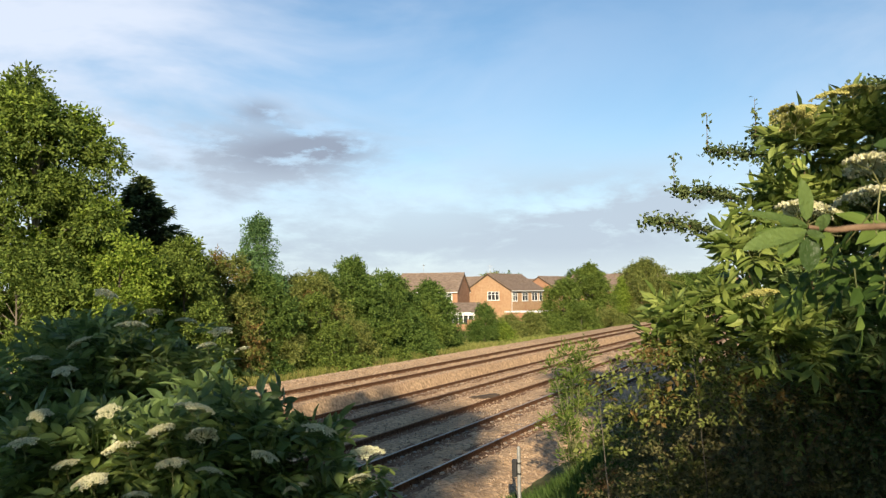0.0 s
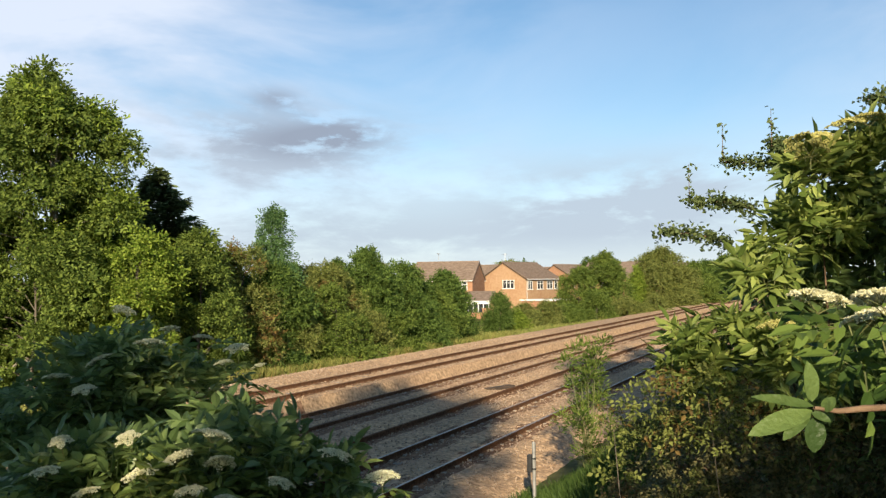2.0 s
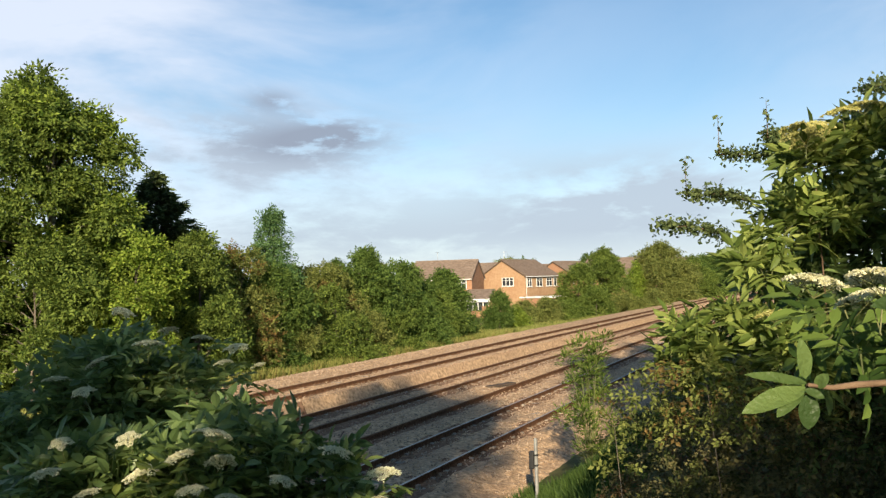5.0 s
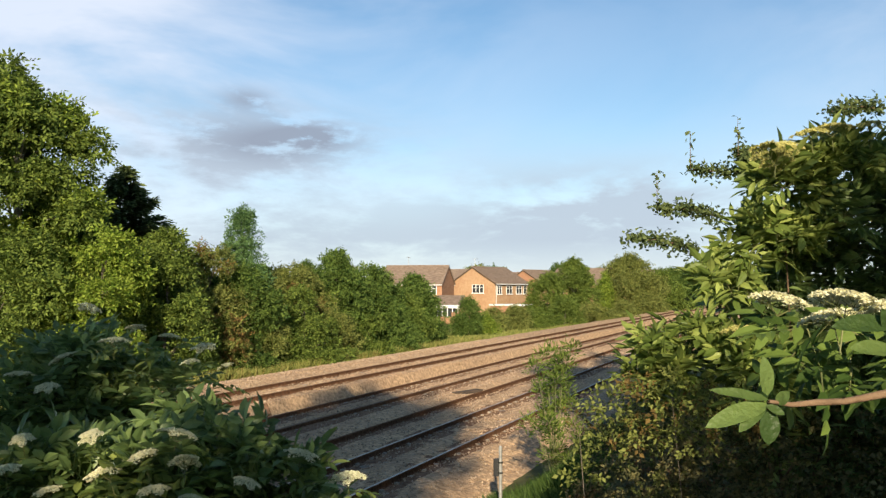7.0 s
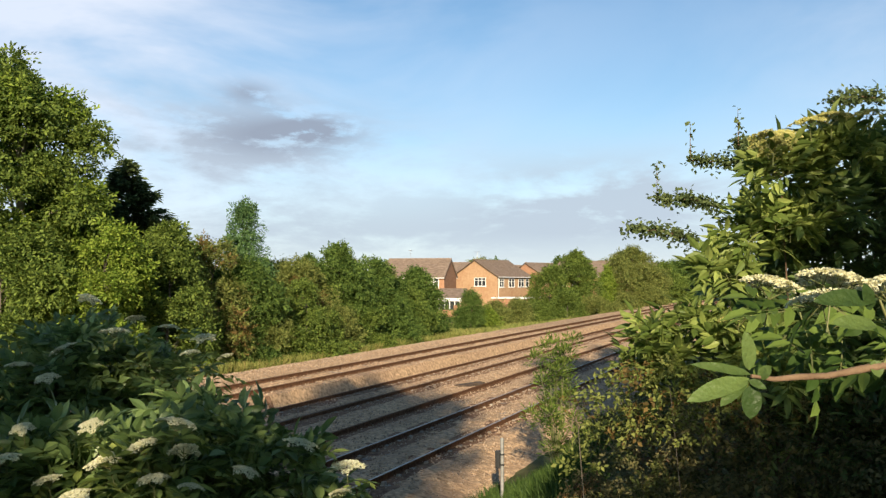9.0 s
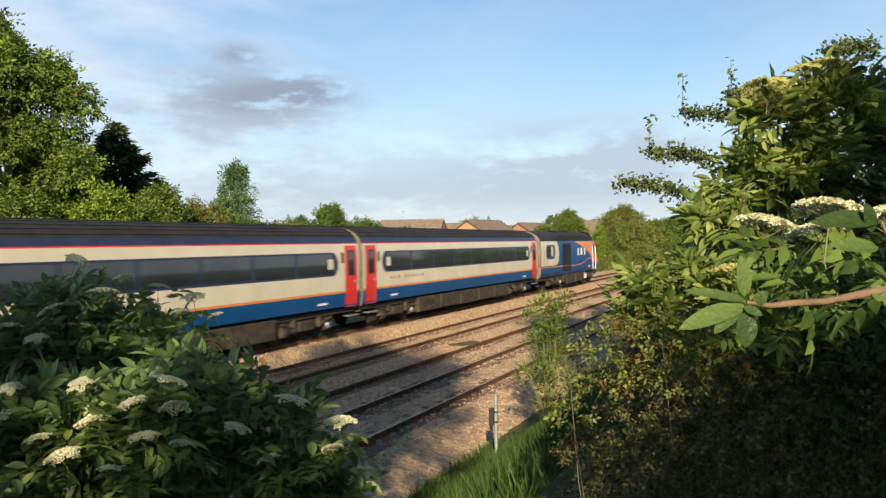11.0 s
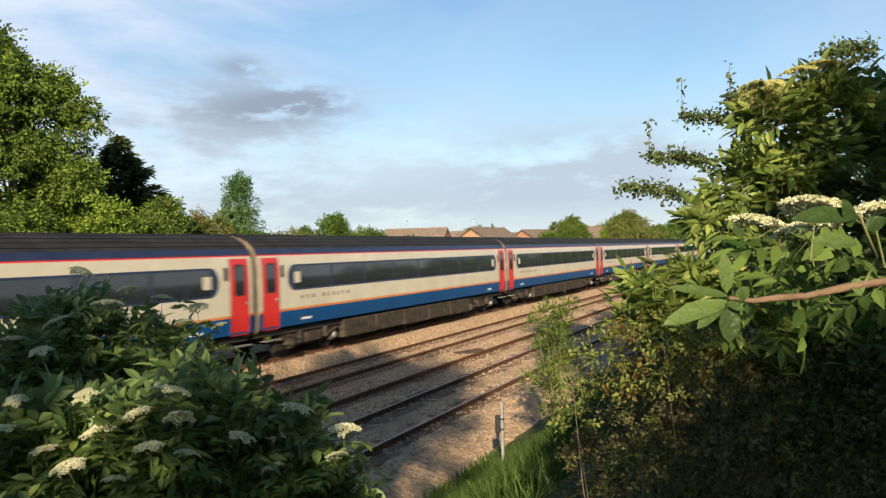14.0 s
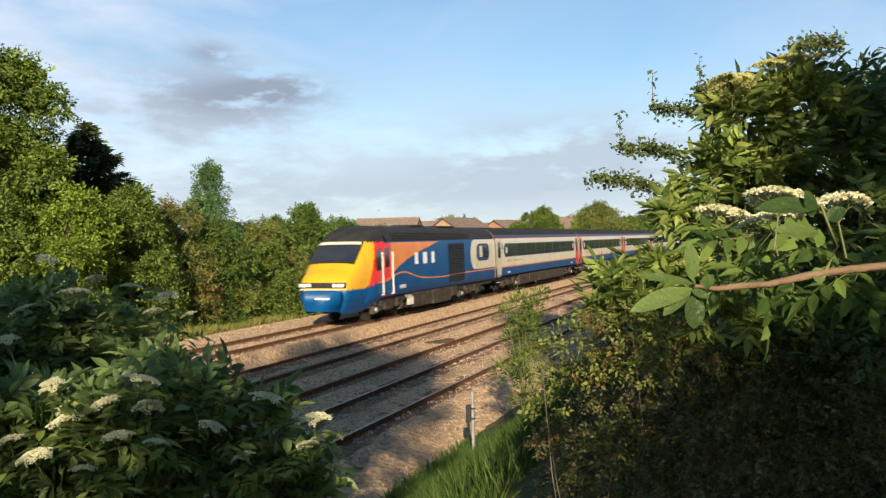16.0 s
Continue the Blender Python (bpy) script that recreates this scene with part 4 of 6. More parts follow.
def coach(front_door="red", rear_door="red"):
    t = empty("railway_coach", 0, 0, 0, "cream and blue railway coach with tinted windows and red doors", "railway coach", "coaches of the train")
    H = 11.3
    shell(t, -H, H, 1.02, 1.50, "blue", "lower_panel", "royal blue lower body panel")
    shell(t, -H, H, 1.50, 1.57, "orange", "stripe", "thin orange stripe")
    shell(t, -H, H, 1.57, 3.22, "cream", "side_panel", "cream body side panel")
    shell(t, -H, H, 3.22, 3.255, "red", "cantrail_line", "thin red line")
    shell(t, -H, H, 3.255, 3.44, "navy", "cantrail", "navy blue cantrail")
    shell(t, -H, H, 3.44, 3.95, "roof", "roof", "sooty dark ribbed roof")
    # roof ribs
    vs, fs = [], []
    for z in (3.52, 3.64, 3.74, 3.82, 3.87):
        for s in (-1, 1):
            a, b = side_x(z), len(vs)
            for y in (-H, H):
                vs += [(s * (a + 0.006), y, z - 0.012), (s * (a + 0.02), y, z + 0.012), (s * (a - 0.02), y, z + 0.02)]
            fs += [(b, b + 3, b + 4, b + 1), (b + 1, b + 4, b + 5, b + 2)]
    mesh_part("roof_rib", vs, fs, "roof", t)
    for e in (-1, 1):
        end_wall(t, e * H)
        bm = bmesh.new()
        box(bm, -0.55, 0.55, min(e * H, e * (H + 0.25)), max(e * H, e * (H + 0.25)), 1.0, 3.15, 0.05)
        part("gangway", bm, "black", t, "black rubber gangway bellows")
        bm = bmesh.new()
        cyl(bm, (0, e * H, 0.9), (0, e * (H + 0.24), 0.9), 0.12)
        for s in (-1, 1):
            cyl(bm, (s * 0.85, e * H, 1.0), (s * 0.85, e * (H + 0.2), 1.0), 0.05, seg=8)
        part("coupler", bm, "under_dark", t)
    wy = H - 1.55
    band = patch("window_band", *rounded(-wy, wy, 2.12, 2.93, 0.38, 8), "navy", t, 0.006, "dark navy window band", rows=8)
    n = 8
    for i in range(n):
        a, b = -wy + 0.3 + i * (2 * wy - 0.6) / n, -wy + 0.3 + (i + 1) * (2 * wy - 0.6) / n
        patch("pane", *rounded(a + 0.05, b - 0.05, 2.18, 2.87, 0.08, 4), "train_glass", band, 0.012, rows=5)
    for e in (-1, 1):
        patch("end_window", *rounded(e * (wy - 0.52) - 0.18, e * (wy - 0.52) + 0.18, 2.35, 2.7, 0.04, 3), "cream", band, 0.015)
    train_door(t, H - 0.62, front_door, "red slam door" if front_door == "red" else "beige slam door")
    train_door(t, -H + 0.62, rear_door, "red slam door" if rear_door == "red" else "beige slam door")
    for e in (-1, 1):
        patch("door_lamp", *rounded(e * (H - 1.24) - 0.09, e * (H - 1.24) + 0.09, 2.55, 2.93, 0.04, 3), "under_dark", t, 0.012)
        patch("number_bar", span(e * (H - 2.6) - 0.3, e * (H - 2.6) + 0.3), [1.16] * 3, [1.24] * 3, "white", t, 0.008)
        bogie(t, e * 8.0)
    # equipment modules between the bogies
    for i in range(5):
        y0 = -6.1 + i * 2.45
        bm = bmesh.new()
        box(bm, -1.26, 1.26, y0, y0 + 2.4, 0.28 + 0.02 * (i % 2), 0.92, 0.05)
        part("underframe_module", bm, "under", t, "dusty brown equipment skirt")
    bm = bmesh.new()
    box(bm, -1.15, 1.15, -H + 0.05, H - 0.05, 0.78, 0.93)
    part("underframe", bm, "under_dark", t)
    # small lettering along the waist, as plain bars
    for i, w in enumerate((0.16, 0.16, 0.2, 0.0, 0.2, 0.14, 0.18, 0.14, 0.12, 0.2)):
        if w:
            y0 = -wy + 0.7 + i * 0.33
            patch("lettering_bar", span(y0, y0 + w, 1), [1.83] * 2, [1.95] * 2, "stone", t, 0.006, rows=1)
    return t


# nose of the power car: distance from the tip, half-width factor, crown height, foot height
NOSE = [(0.0, 0.68, 1.42, 0.56), (0.05, 0.74, 1.62, 0.51), (0.14, 0.785, 1.86, 0.48), (0.30, 0.82, 2.03, 0.46), (0.55, 0.85, 2.20, 0.47), (1.0, 0.89, 2.62, 0.45), (1.5, 0.925, 3.08, 0.47),
        (1.85, 0.97, 3.36, 0.6), (2.2, 0.985, 3.62, 0.72), (2.6, 0.995, 3.80, 0.88), (3.1, 1.0, 3.90, 0.90)]


def nose_at(s):
    for a, b in zip(NOSE, NOSE[1:]):
        if a[0] <= s <= b[0]:
            k = (s - a[0]) / (b[0] - a[0])
            return [p + (q - p) * k for p, q in zip(a, b)]
    return list(NOSE[-1])


def nose_ring(s, n=72):
    """Section of the nose: n+1 points from the foot on one side over the crown to the other."""
    _, w, top, foot = nose_at(s)
    pts = []
    for i in range(n + 1):
        u = i / n * 2 - 1
        k = abs(u)
        # height and half-width of a rounded section
        z = foot + (top - foot) * (1 - max(0.0, (k - 0.30) / 0.70) ** 1.0) if k > 0.30 else top - 0.06 * (top / 3.9) * (k / 0.30) ** 2 * 0
        full = side_x(min(max(z * 3.9 / max(top, 3.0) if top > 3.0 else z, 0.95), 3.30)) * w
        if k > 0.30:
            zz = (z - foot) / (top - foot)
            x = full * min(1.0, (1 - zz ** 7) ** 0.5 + 0.30 * zz ** 7)
        else:
            x = full * 0.30 * (k / 0.30)
        x *= 1 - 0.22 * max(0.0, (0.95 - z) / 0.5) ** 1.4
        pts.append((math.copysign(x, u), z))
    return pts


def power_car():
    """Nose at +y."""
    t = empty("power_car", 0, 0, 0, "blue diesel power car with sloping yellow nose", "locomotive", "power cars of the train")
    H = 8.9
    N0 = H - 3.1

    def at(s):
        return H - s
    shell(t, -H, N0, 0.93, 3.22, "blue", "body_side", "royal blue body side")
    shell(t, -H, N0, 3.22, 3.95, "roof", "roof", "sooty black roof")
    # nose in skins: blue valance below, yellow above, black round the windscreen and crown
    ss = [0.0, 0.025, 0.05, 0.09, 0.14, 0.22] + [0.3 + 0.05 * i for i in range(57)]
    n = 72
    rings = [nose_ring(s, n) for s in ss]
    vs = [(x, at(s), z) for s, ring in zip(ss, rings) for x, z in ring]
    m = n + 1
    groups = {"lower_nose": [], "nose_panel": [], "cab_roof": [], "cab_side": [], "cab_side_off": []}
    for i in range(len(ss) - 1):
        for k in range(n):
            q = (i * m + k, i * m + k + 1, (i + 1) * m + k + 1, (i + 1) * m + k)
            zc = sum(vs[j][2] for j in q) / 4
            s = (ss[i] + ss[i + 1]) / 2
            kk = abs((k + 0.5) / n * 2 - 1)
            edge = 2.25 - 0.80 * max(0.0, 3.2 - zc) / 1.8
            if zc < 1.40 + 0.16 * max(0, s - 1.2):
                groups["lower_nose"].append(q)
            elif s > 1.72 and zc > 3.2:
                groups["cab_roof"].append(q)
            elif s > edge:
                groups["cab_side" if k < n // 2 else "cab_side_off"].append(q)
            else:
                groups["nose_panel"].append(q)
    groups["lower_nose"].append(tuple(range(m)))
    for name, mat, lab in (("lower_nose", "blue", "teal blue nose valance"), ("nose_panel", "yellow", "bright yellow nose"), ("cab_roof", "roof", "black cab roof"), ("cab_side", "red", "red cab side"), ("cab_side_off", "red", "red cab side")):
        used = sorted({j for q in groups[name] for j in q})
        ix = {j: a for a, j in enumerate(used)}
        mesh_part(name.replace("_off", ""), [vs[j] for j in used], [tuple(ix[j] for j in q) for q in groups[name]], mat, t, lab, smooth=True)
    # windscreen, lamps and strips on the nose
    def on_nose(s0, s1, x0, x1, mat, name, lift, lab="", rows=4, cols=8):
        v, f = [], []
        for i in range(rows + 1):
            s = s0 + (s1 - s0) * i / rows
            top = nose_at(s)[2]
            for j in range(cols + 1):
                x = x0 + (x1 - x0) * j / cols
                v.append((x * (1 - 0.06 * i / rows), at(s) + lift * 0.7, top + lift - 0.05 * (x / 1.2) ** 4))
        for i in range(rows):
            for j in range(cols):
                a = i * (cols + 1) + j
                f.append((a, a + 1, a + cols + 2, a + cols + 1))
        return mesh_part(name, v, f, mat, t, lab, smooth=True)
    on_nose(0.76, 1.72, -1.03, 1.03, "black", "windscreen_surround", 0.012, "black windscreen surround")
    on_nose(0.84, 1.52, -0.96, 0.96, "train_glass", "windscreen", 0.02, "dark sloping windscreen")
    on_nose(1.54, 1.68, -0.96, 0.96, "cream", "sun_visor", 0.02, "pale visor strip")
    bm = bmesh.new()
    box(bm, -1.0, 1.0, H - 0.16, H + 0.035, 1.47, 1.68, 0.03)
    lamp = part("lamp_panel", bm, "black", t, "black lamp cluster panel")
    for s in (-1, 1):
        for j, x in enumerate((0.55, 0.74, 0.9)):
            bm = bmesh.new()
            cyl(bm, (s * x, H + 0.02, 1.575), (s * x, H + 0.05, 1.575), 0.075, seg=14)
            part("headlight", bm, "lamp_lens", lamp)
    bm = bmesh.new()
    box(bm, -0.3, 0.3, H - 0.06, H + 0.012, 1.02, 1.09)
    part("number_bar", bm, "white", t)
    bm = bmesh.new()
    box(bm, -0.96, 0.96, H - 0.1, H + 0.02, 1.39, 1.43)
    part("nose_stripe", bm, "cream", t)
    # cab side, by distance from the tip
    def band(name, ss_, lo, hi, mat, lab="", eps=0.006, rows=5):
        return patch(name, [at(s) for s in ss_][::-1], lo[::-1], hi[::-1], mat, t, eps, lab, rows=rows)
    band("cab_door", [2.62, 2.7, 3.4, 3.48], [0.98] * 4, [3.14, 3.16, 3.16, 3.14], "red", "red cab door", 0.012, 8)
    band("cab_door_window", [2.82, 2.86, 3.24, 3.28], [2.22, 2.16, 2.16, 2.22], [2.9, 2.96, 2.96, 2.9], "train_glass", "", 0.018)
    band("cab_side_window", [1.98, 2.06, 2.42, 2.5], [2.2, 2.05, 2.05, 2.15], [2.6, 2.85, 3.0, 3.0], "train_glass", "dark cab side window", 0.014)
    for s in (2.56, 3.54):
        for e in (-1, 1):
            bm = bmesh.new()
            cyl(bm, (e * 1.42, at(s), 1.05), (e * 1.40, at(s), 2.75), 0.025, seg=6)
            for z in (1.05, 2.75):
                cyl(bm, (e * 1.32, at(s), z), (e * 1.42, at(s), z), 0.02, seg=6)
            part("handrail", bm, "white", t, "white handrail")
    # livery
    xs = [3.5 + 0.25 * i for i in range(23)]
    band("orange_flash", xs, [1.75 + 1.40 * (min(1, (s - 3.5) / 5.4)) ** 0.62 if s > 3.5 else 1.75 for s in xs], [3.17] * len(xs), "orange", "orange flash", 0.008)
    xs = [2.2 + 0.2 * i for i in range(79)]
    wave = [1.50 + (0.36 * math.exp(-((s - 4.6) / 1.5) ** 2) - 0.06 * math.exp(-((s - 9.5) / 2.0) ** 2)) for s in xs]
    band("orange_stripe", xs, [w for w in wave], [w + 0.06 for w in wave], "orange", "wavy orange stripe", 0.016, 1)
    band("valance_blue", [2.1 + 0.2 * i for i in range(9)], [0.95] * 9, [1.40 + 0.36 * math.exp(-((2.1 + 0.2 * i - 4.6) / 1.5) ** 2) + 0.05 for i in range(9)], "blue", "", 0.014)
    # plain white blocks in place of the operator's letters
    for s0, w in ((5.95, 0.40), (6.92, 0.50), (7.95, 0.40)):
        band("letter_block", [s0, s0 + w * 0.5, s0 + w], [2.18] * 3, [2.70] * 3, "white", "plain white block", 0.014, 2)
    for j in range(5):
        band("number_bar", [4.3 + 0.14 * j, 4.3 + 0.14 * j + 0.09], [1.2] * 2, [1.36] * 2, "white", "", 0.014, 1)
    g = band("grille", [10.25, 12.55], [1.15] * 2, [3.05] * 2, "grille", "black radiator grille", 0.012)
    for i in range(22):
        z = 1.2 + i * 0.083
        for e in (-1, 1):
            vs2, x = [], side_x(z)
            for yy in (at(10.3), at(12.5)):
                vs2 += [(e * (x + 0.014), yy, z), (e * (x + 0.05), yy, z + 0.01), (e * (x + 0.014), yy, z + 0.05)]
            mesh_part("louvre", vs2, [(0, 3, 4, 1), (1, 4, 5, 2)], "grille", g)
    ys, lo, hi = rounded(-H, at(13.55), 1.62, 3.2, 0.7, 9)
    ys, lo, hi = ys[10:], lo[10:], hi[10:]
    patch("luggage_panel", [-H] + ys, [1.62] + lo, [3.2] + hi, "cream", t, 0.008, "cream panel with rounded end", rows=8)
    w = patch("van_window", *rounded(at(16.7), at(14.55), 2.05, 2.98, 0.36, 6), "navy", t, 0.014, "dark rounded window", rows=6)
    patch("pane", *rounded(at(15.5), at(15.0), 2.25, 2.85, 0.05, 3), "cream", w, 0.018)
    patch("pane", *rounded(at(16.5), at(15.6), 2.2, 2.85, 0.15, 4), "train_glass", w, 0.018)
    for s in (14.45, 17.2):
        patch("door_seam", [at(s) - 0.015, at(s) + 0.015], [1.0] * 2, [3.16] * 2, "under_dark", t, 0.02, rows=8)
    # roof louvres along the cantrail, exhaust and fans
    for i in range(9):
        s0 = 3.7 + i * 1.1
        fr = band("roof_louvre", [s0 + 0.03, s0 + 1.05], [3.24] * 2, [3.62] * 2, "grille", "", 0.012, 4)
        for j in range(5):
            z = 3.26 + j * 0.075
            for e in (-1, 1):
                vs2, x = [], side_x(z)
                for yy in (at(s0 + 0.06), at(s0 + 1.02)):
                    vs2 += [(e * (x + 0.014), yy, z), (e * (x + 0.045), yy, z + 0.012), (e * (side_x(z + 0.03) + 0.012), yy, z + 0.03)]
                mesh_part("louvre_blade", vs2, [(0, 3, 4, 1), (1, 4, 5, 2)], "under", fr)
    bm = bmesh.new()
    box(bm, -0.5, 0.5, at(9.2), at(7.6), 3.84, 3.97, 0.04)
    box(bm, -0.6, 0.6, at(13.2), at(11.0), 3.84, 3.94, 0.04)
    part("roof_hatch", bm, "roof", t)
    end_wall(t, -H)
    bm = bmesh.new()
    box(bm, -0.55, 0.55, -H - 0.25, -H, 1.0, 3.1, 0.05)
    part("gangway", bm, "black", t, "black rubber gangway bellows")
    for y in (at(3.6), at(13.9)):
        bogie(t, y)
    bm = bmesh.new()
    box(bm, -1.15, 1.15, -H + 0.05, at(1.9), 0.70, 0.94)
    part("underframe", bm, "under_dark", t)
    for a, b, z in ((5.9, 8.3, 0.25), (8.5, 10.9, 0.22), (11.0, 11.8, 0.4)):
        bm = bmesh.new()
        box(bm, -1.25, 1.25, at(b), at(a), z, 0.92, 0.06)
        part("fuel_tank" if a < 6 else "underframe_module", bm, "under", t, "dusty brown tank and boxes")
    bm = bmesh.new()
    for e in (-1, 1):
        for j in range(3):
            cyl(bm, (e * 1.28, at(5.35 + j * 0.24), 0.42), (e * 1.28, at(5.35 + j * 0.24), 0.72), 0.07, seg=8)
            cyl(bm, (e * 1.28, at(5.4 + j * 0.24), 0.72), (e * 1.15, at(5.3 + j * 0.24), 0.86), 0.04, seg=6)
    part("air_valve", bm, "steel", t, "bright metal pipe valves")
    return t


COACH_PITCH = 22.9
TRAIN_X = (RAILS["far"][0] + RAILS["far"][1]) / 2
TRAIN_SPEED, FRONT_GAP_AT_10 = 35.9, 14.60


def make_train():
    """Power car, eight coaches, power car. Returns each vehicle with its offset from the front gap and its heading."""
    cars = []
    lead = power_car()
    cars.append((lead, 9.66, 0.0))
    std = coach()
    odd = coach("red", "cream_door")
    for k in range(1, 9):
        if k == 1:
            c = std
        elif k == 3:
            c = odd
        elif k == 8:
            c = copy_thing(odd, pose(0, 0, 0))
        else:
            c = copy_thing(std, pose(0, 0, 0))
        cars.append((c, -COACH_PITCH * (k - 0.5), 0.0))
    cars.append((copy_thing(lead, pose(0, 0, 0)), -COACH_PITCH * 8 - 8.98, 180.0))
    return cars


CARS = make_train()


def motions():
    for ob, off, rz in CARS:
        rows = []
        for t in [0.5 * i for i in range(32)] + [15.8, 16.0]:
            y = FRONT_GAP_AT_10 + TRAIN_SPEED * (t - 10) + off
            rows.append((t, pose(TRAIN_X, y, FAR_TRACK_Z, 0, 0, rz)))
        walk(ob, rows)


# ---------------------------------------------------------------- trees and shrubs beyond the line
def far_row():
    T = make_tree
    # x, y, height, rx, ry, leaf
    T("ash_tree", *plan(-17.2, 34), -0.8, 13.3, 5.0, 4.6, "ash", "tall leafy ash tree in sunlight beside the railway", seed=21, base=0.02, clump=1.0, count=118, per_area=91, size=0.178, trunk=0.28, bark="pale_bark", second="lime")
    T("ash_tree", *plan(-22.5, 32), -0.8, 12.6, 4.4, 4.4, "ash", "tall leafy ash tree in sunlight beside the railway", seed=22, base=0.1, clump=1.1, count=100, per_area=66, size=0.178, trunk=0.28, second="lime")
    T("shrub", *plan(-13.1, 32.6), -0.7, 6.77, 2.54, 2.24, "lime", "pale yellow-green shrub below a tall ash", "shrub", seed=23, base=0.1, clump=0.6, count=50, per_area=102, size=0.148, trunk=0.08)
    T("shrub", *plan(-16.5, 31.5), -0.7, 6.12, 3.29, 2.38, "ash", "leafy green shrub below a tall ash", "shrub", seed=24, base=0.05, clump=0.7, count=50, per_area=91, size=0.148, trunk=0.08)
    T("shrub", *plan(-11.8, 36.3), -0.7, 6.6, 2.24, 2.11, "ash", "upright green shrub in a lineside hedge", "shrub", seed=25, base=0.06, clump=0.62, count=55, per_area=97, size=0.148, trunk=0.08)
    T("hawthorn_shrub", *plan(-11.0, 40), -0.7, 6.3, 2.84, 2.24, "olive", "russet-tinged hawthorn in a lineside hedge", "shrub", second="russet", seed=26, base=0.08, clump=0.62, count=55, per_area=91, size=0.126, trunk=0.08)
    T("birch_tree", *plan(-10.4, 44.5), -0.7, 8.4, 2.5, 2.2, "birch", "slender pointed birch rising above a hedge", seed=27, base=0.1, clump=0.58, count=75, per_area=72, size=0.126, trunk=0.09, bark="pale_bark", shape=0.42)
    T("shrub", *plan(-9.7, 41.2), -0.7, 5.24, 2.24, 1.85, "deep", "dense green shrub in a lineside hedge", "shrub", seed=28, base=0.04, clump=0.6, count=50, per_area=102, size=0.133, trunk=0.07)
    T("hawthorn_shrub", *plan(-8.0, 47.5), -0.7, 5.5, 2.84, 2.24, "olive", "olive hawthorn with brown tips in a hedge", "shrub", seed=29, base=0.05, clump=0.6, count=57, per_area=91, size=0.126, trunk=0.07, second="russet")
    T("shrub", *plan(-7.2, 44.6), -0.7, 4.25, 2.39, 1.85, "ash", "green bramble-covered shrub at a hedge foot", "shrub", seed=30, base=0.03, clump=0.55, count=45, per_area=97, size=0.126, trunk=0.06)
    T("shrub", *plan(-6.4, 51.0), -0.7, 6.35, 2.54, 2.24, "deep", "dense deep green shrub in a lineside hedge", "shrub", seed=31, base=0.03, clump=0.7, count=65, per_area=102, size=0.141, trunk=0.08)
    T("shrub", *plan(-4.4, 54.0), -0.7, 5.55, 2.99, 2.38, "deep", "dense deep green shrub in a lineside hedge", "shrub", seed=32, base=0.03, clump=0.7, count=62, per_area=102, size=0.141, trunk=0.08)
    T("ivy_shrub", *plan(-1.9, 60.5), -0.7, 5.1, 2.2, 2.1, "deep", "dome of dark ivy-clad shrub in a hedge", "shrub", seed=33, base=0.02, clump=0.75, count=77, per_area=109, size=0.141, trunk=0.09)
    T("ivy_shrub", *plan(-3.6, 57.0), -0.7, 4.45, 2.47, 2.04, "deep", "dome of dark ivy-clad shrub in a hedge", "shrub", seed=34, base=0.02, clump=0.65, count=55, per_area=102, size=0.133, trunk=0.07)
    for i, (px, d, h, lf) in enumerate(((-10.9, 38.2, 3.0, "ash"), (-5.6, 47.0, 2.8, "olive"), (-4.3, 50.2, 2.7, "ash"), (-13.8, 35.2, 3.2, "deep"), (-8.6, 42.6, 2.6, "olive"), (-12.2, 33.6, 2.2, "olive"))):
        T("shrub", *plan(px, d), -0.7, h, 1.5, 1.3, lf, "low leafy shrub at a hedge foot", "shrub", seed=40 + i, base=0.0, clump=0.5, count=37, per_area=97, size=0.118, trunk=0.05)
    for i, (px, d, h, lf) in enumerate(((-13.2, 39.5, 6.3, "ash"), (-9.4, 49.5, 5.3, "olive"), (-6.8, 55.0, 5.4, "deep"), (-4.4, 62.0, 4.9, "olive"), (-12.4, 42.5, 5.9, "deep"), (-7.6, 49.0, 4.9, "ash"), (-2.6, 57.5, 4.0, "ash"))):
        T("shrub", *plan(px, d), -0.7, h, 2.1, 1.7, lf, "leafy shrub in a tall lineside hedge", "shrub", seed=140 + i, base=0.02, clump=0.65, count=60, per_area=100, size=0.14, trunk=0.07)
    T("round_bush", *plan(2.4, 75), -0.8, 3.45, 1.2, 1.2, "deep", "clipped oval evergreen bush before the houses", "bush", seed=51, base=0.0, clump=0.6, count=55, per_area=102, size=0.111, trunk=0.07)
    for i, (r, d, h, rx, lf) in enumerate(((5.2, 84, 2.2, 1.8, "olive"), (7.4, 86, 2.4, 1.8, "olive"), (9.8, 88, 2.2, 2.0, "ash"), (13.3, 92, 3.2, 2.4, "ash"), (17.5, 97, 2.6, 2.6, "olive"), (22, 103, 2.6, 2.6, "olive"), (4.0, 78, 1.6, 1.4, "lime"))):
        T("shrub", *plan(r, d), -0.8, h, rx, 1.8, lf, "rough lineside scrub before the gardens", "shrub", seed=60 + i, base=0.0, clump=0.6, count=42, per_area=72, size=0.148, trunk=0.05)
    T("garden_tree", *plan(12.2, 99), -0.8, 5.9, 2.88, 2.64, "ash", "rounded garden tree in sunlight", seed=70, base=0.05, clump=0.85, count=62, per_area=72, size=0.178, trunk=0.12)
    T("garden_tree", *plan(16.2, 104), -0.8, 7.6, 3.0, 2.86, "ash", "leafy green upright garden tree", seed=71, base=0.05, clump=0.9, count=77, per_area=72, size=0.192, trunk=0.14)
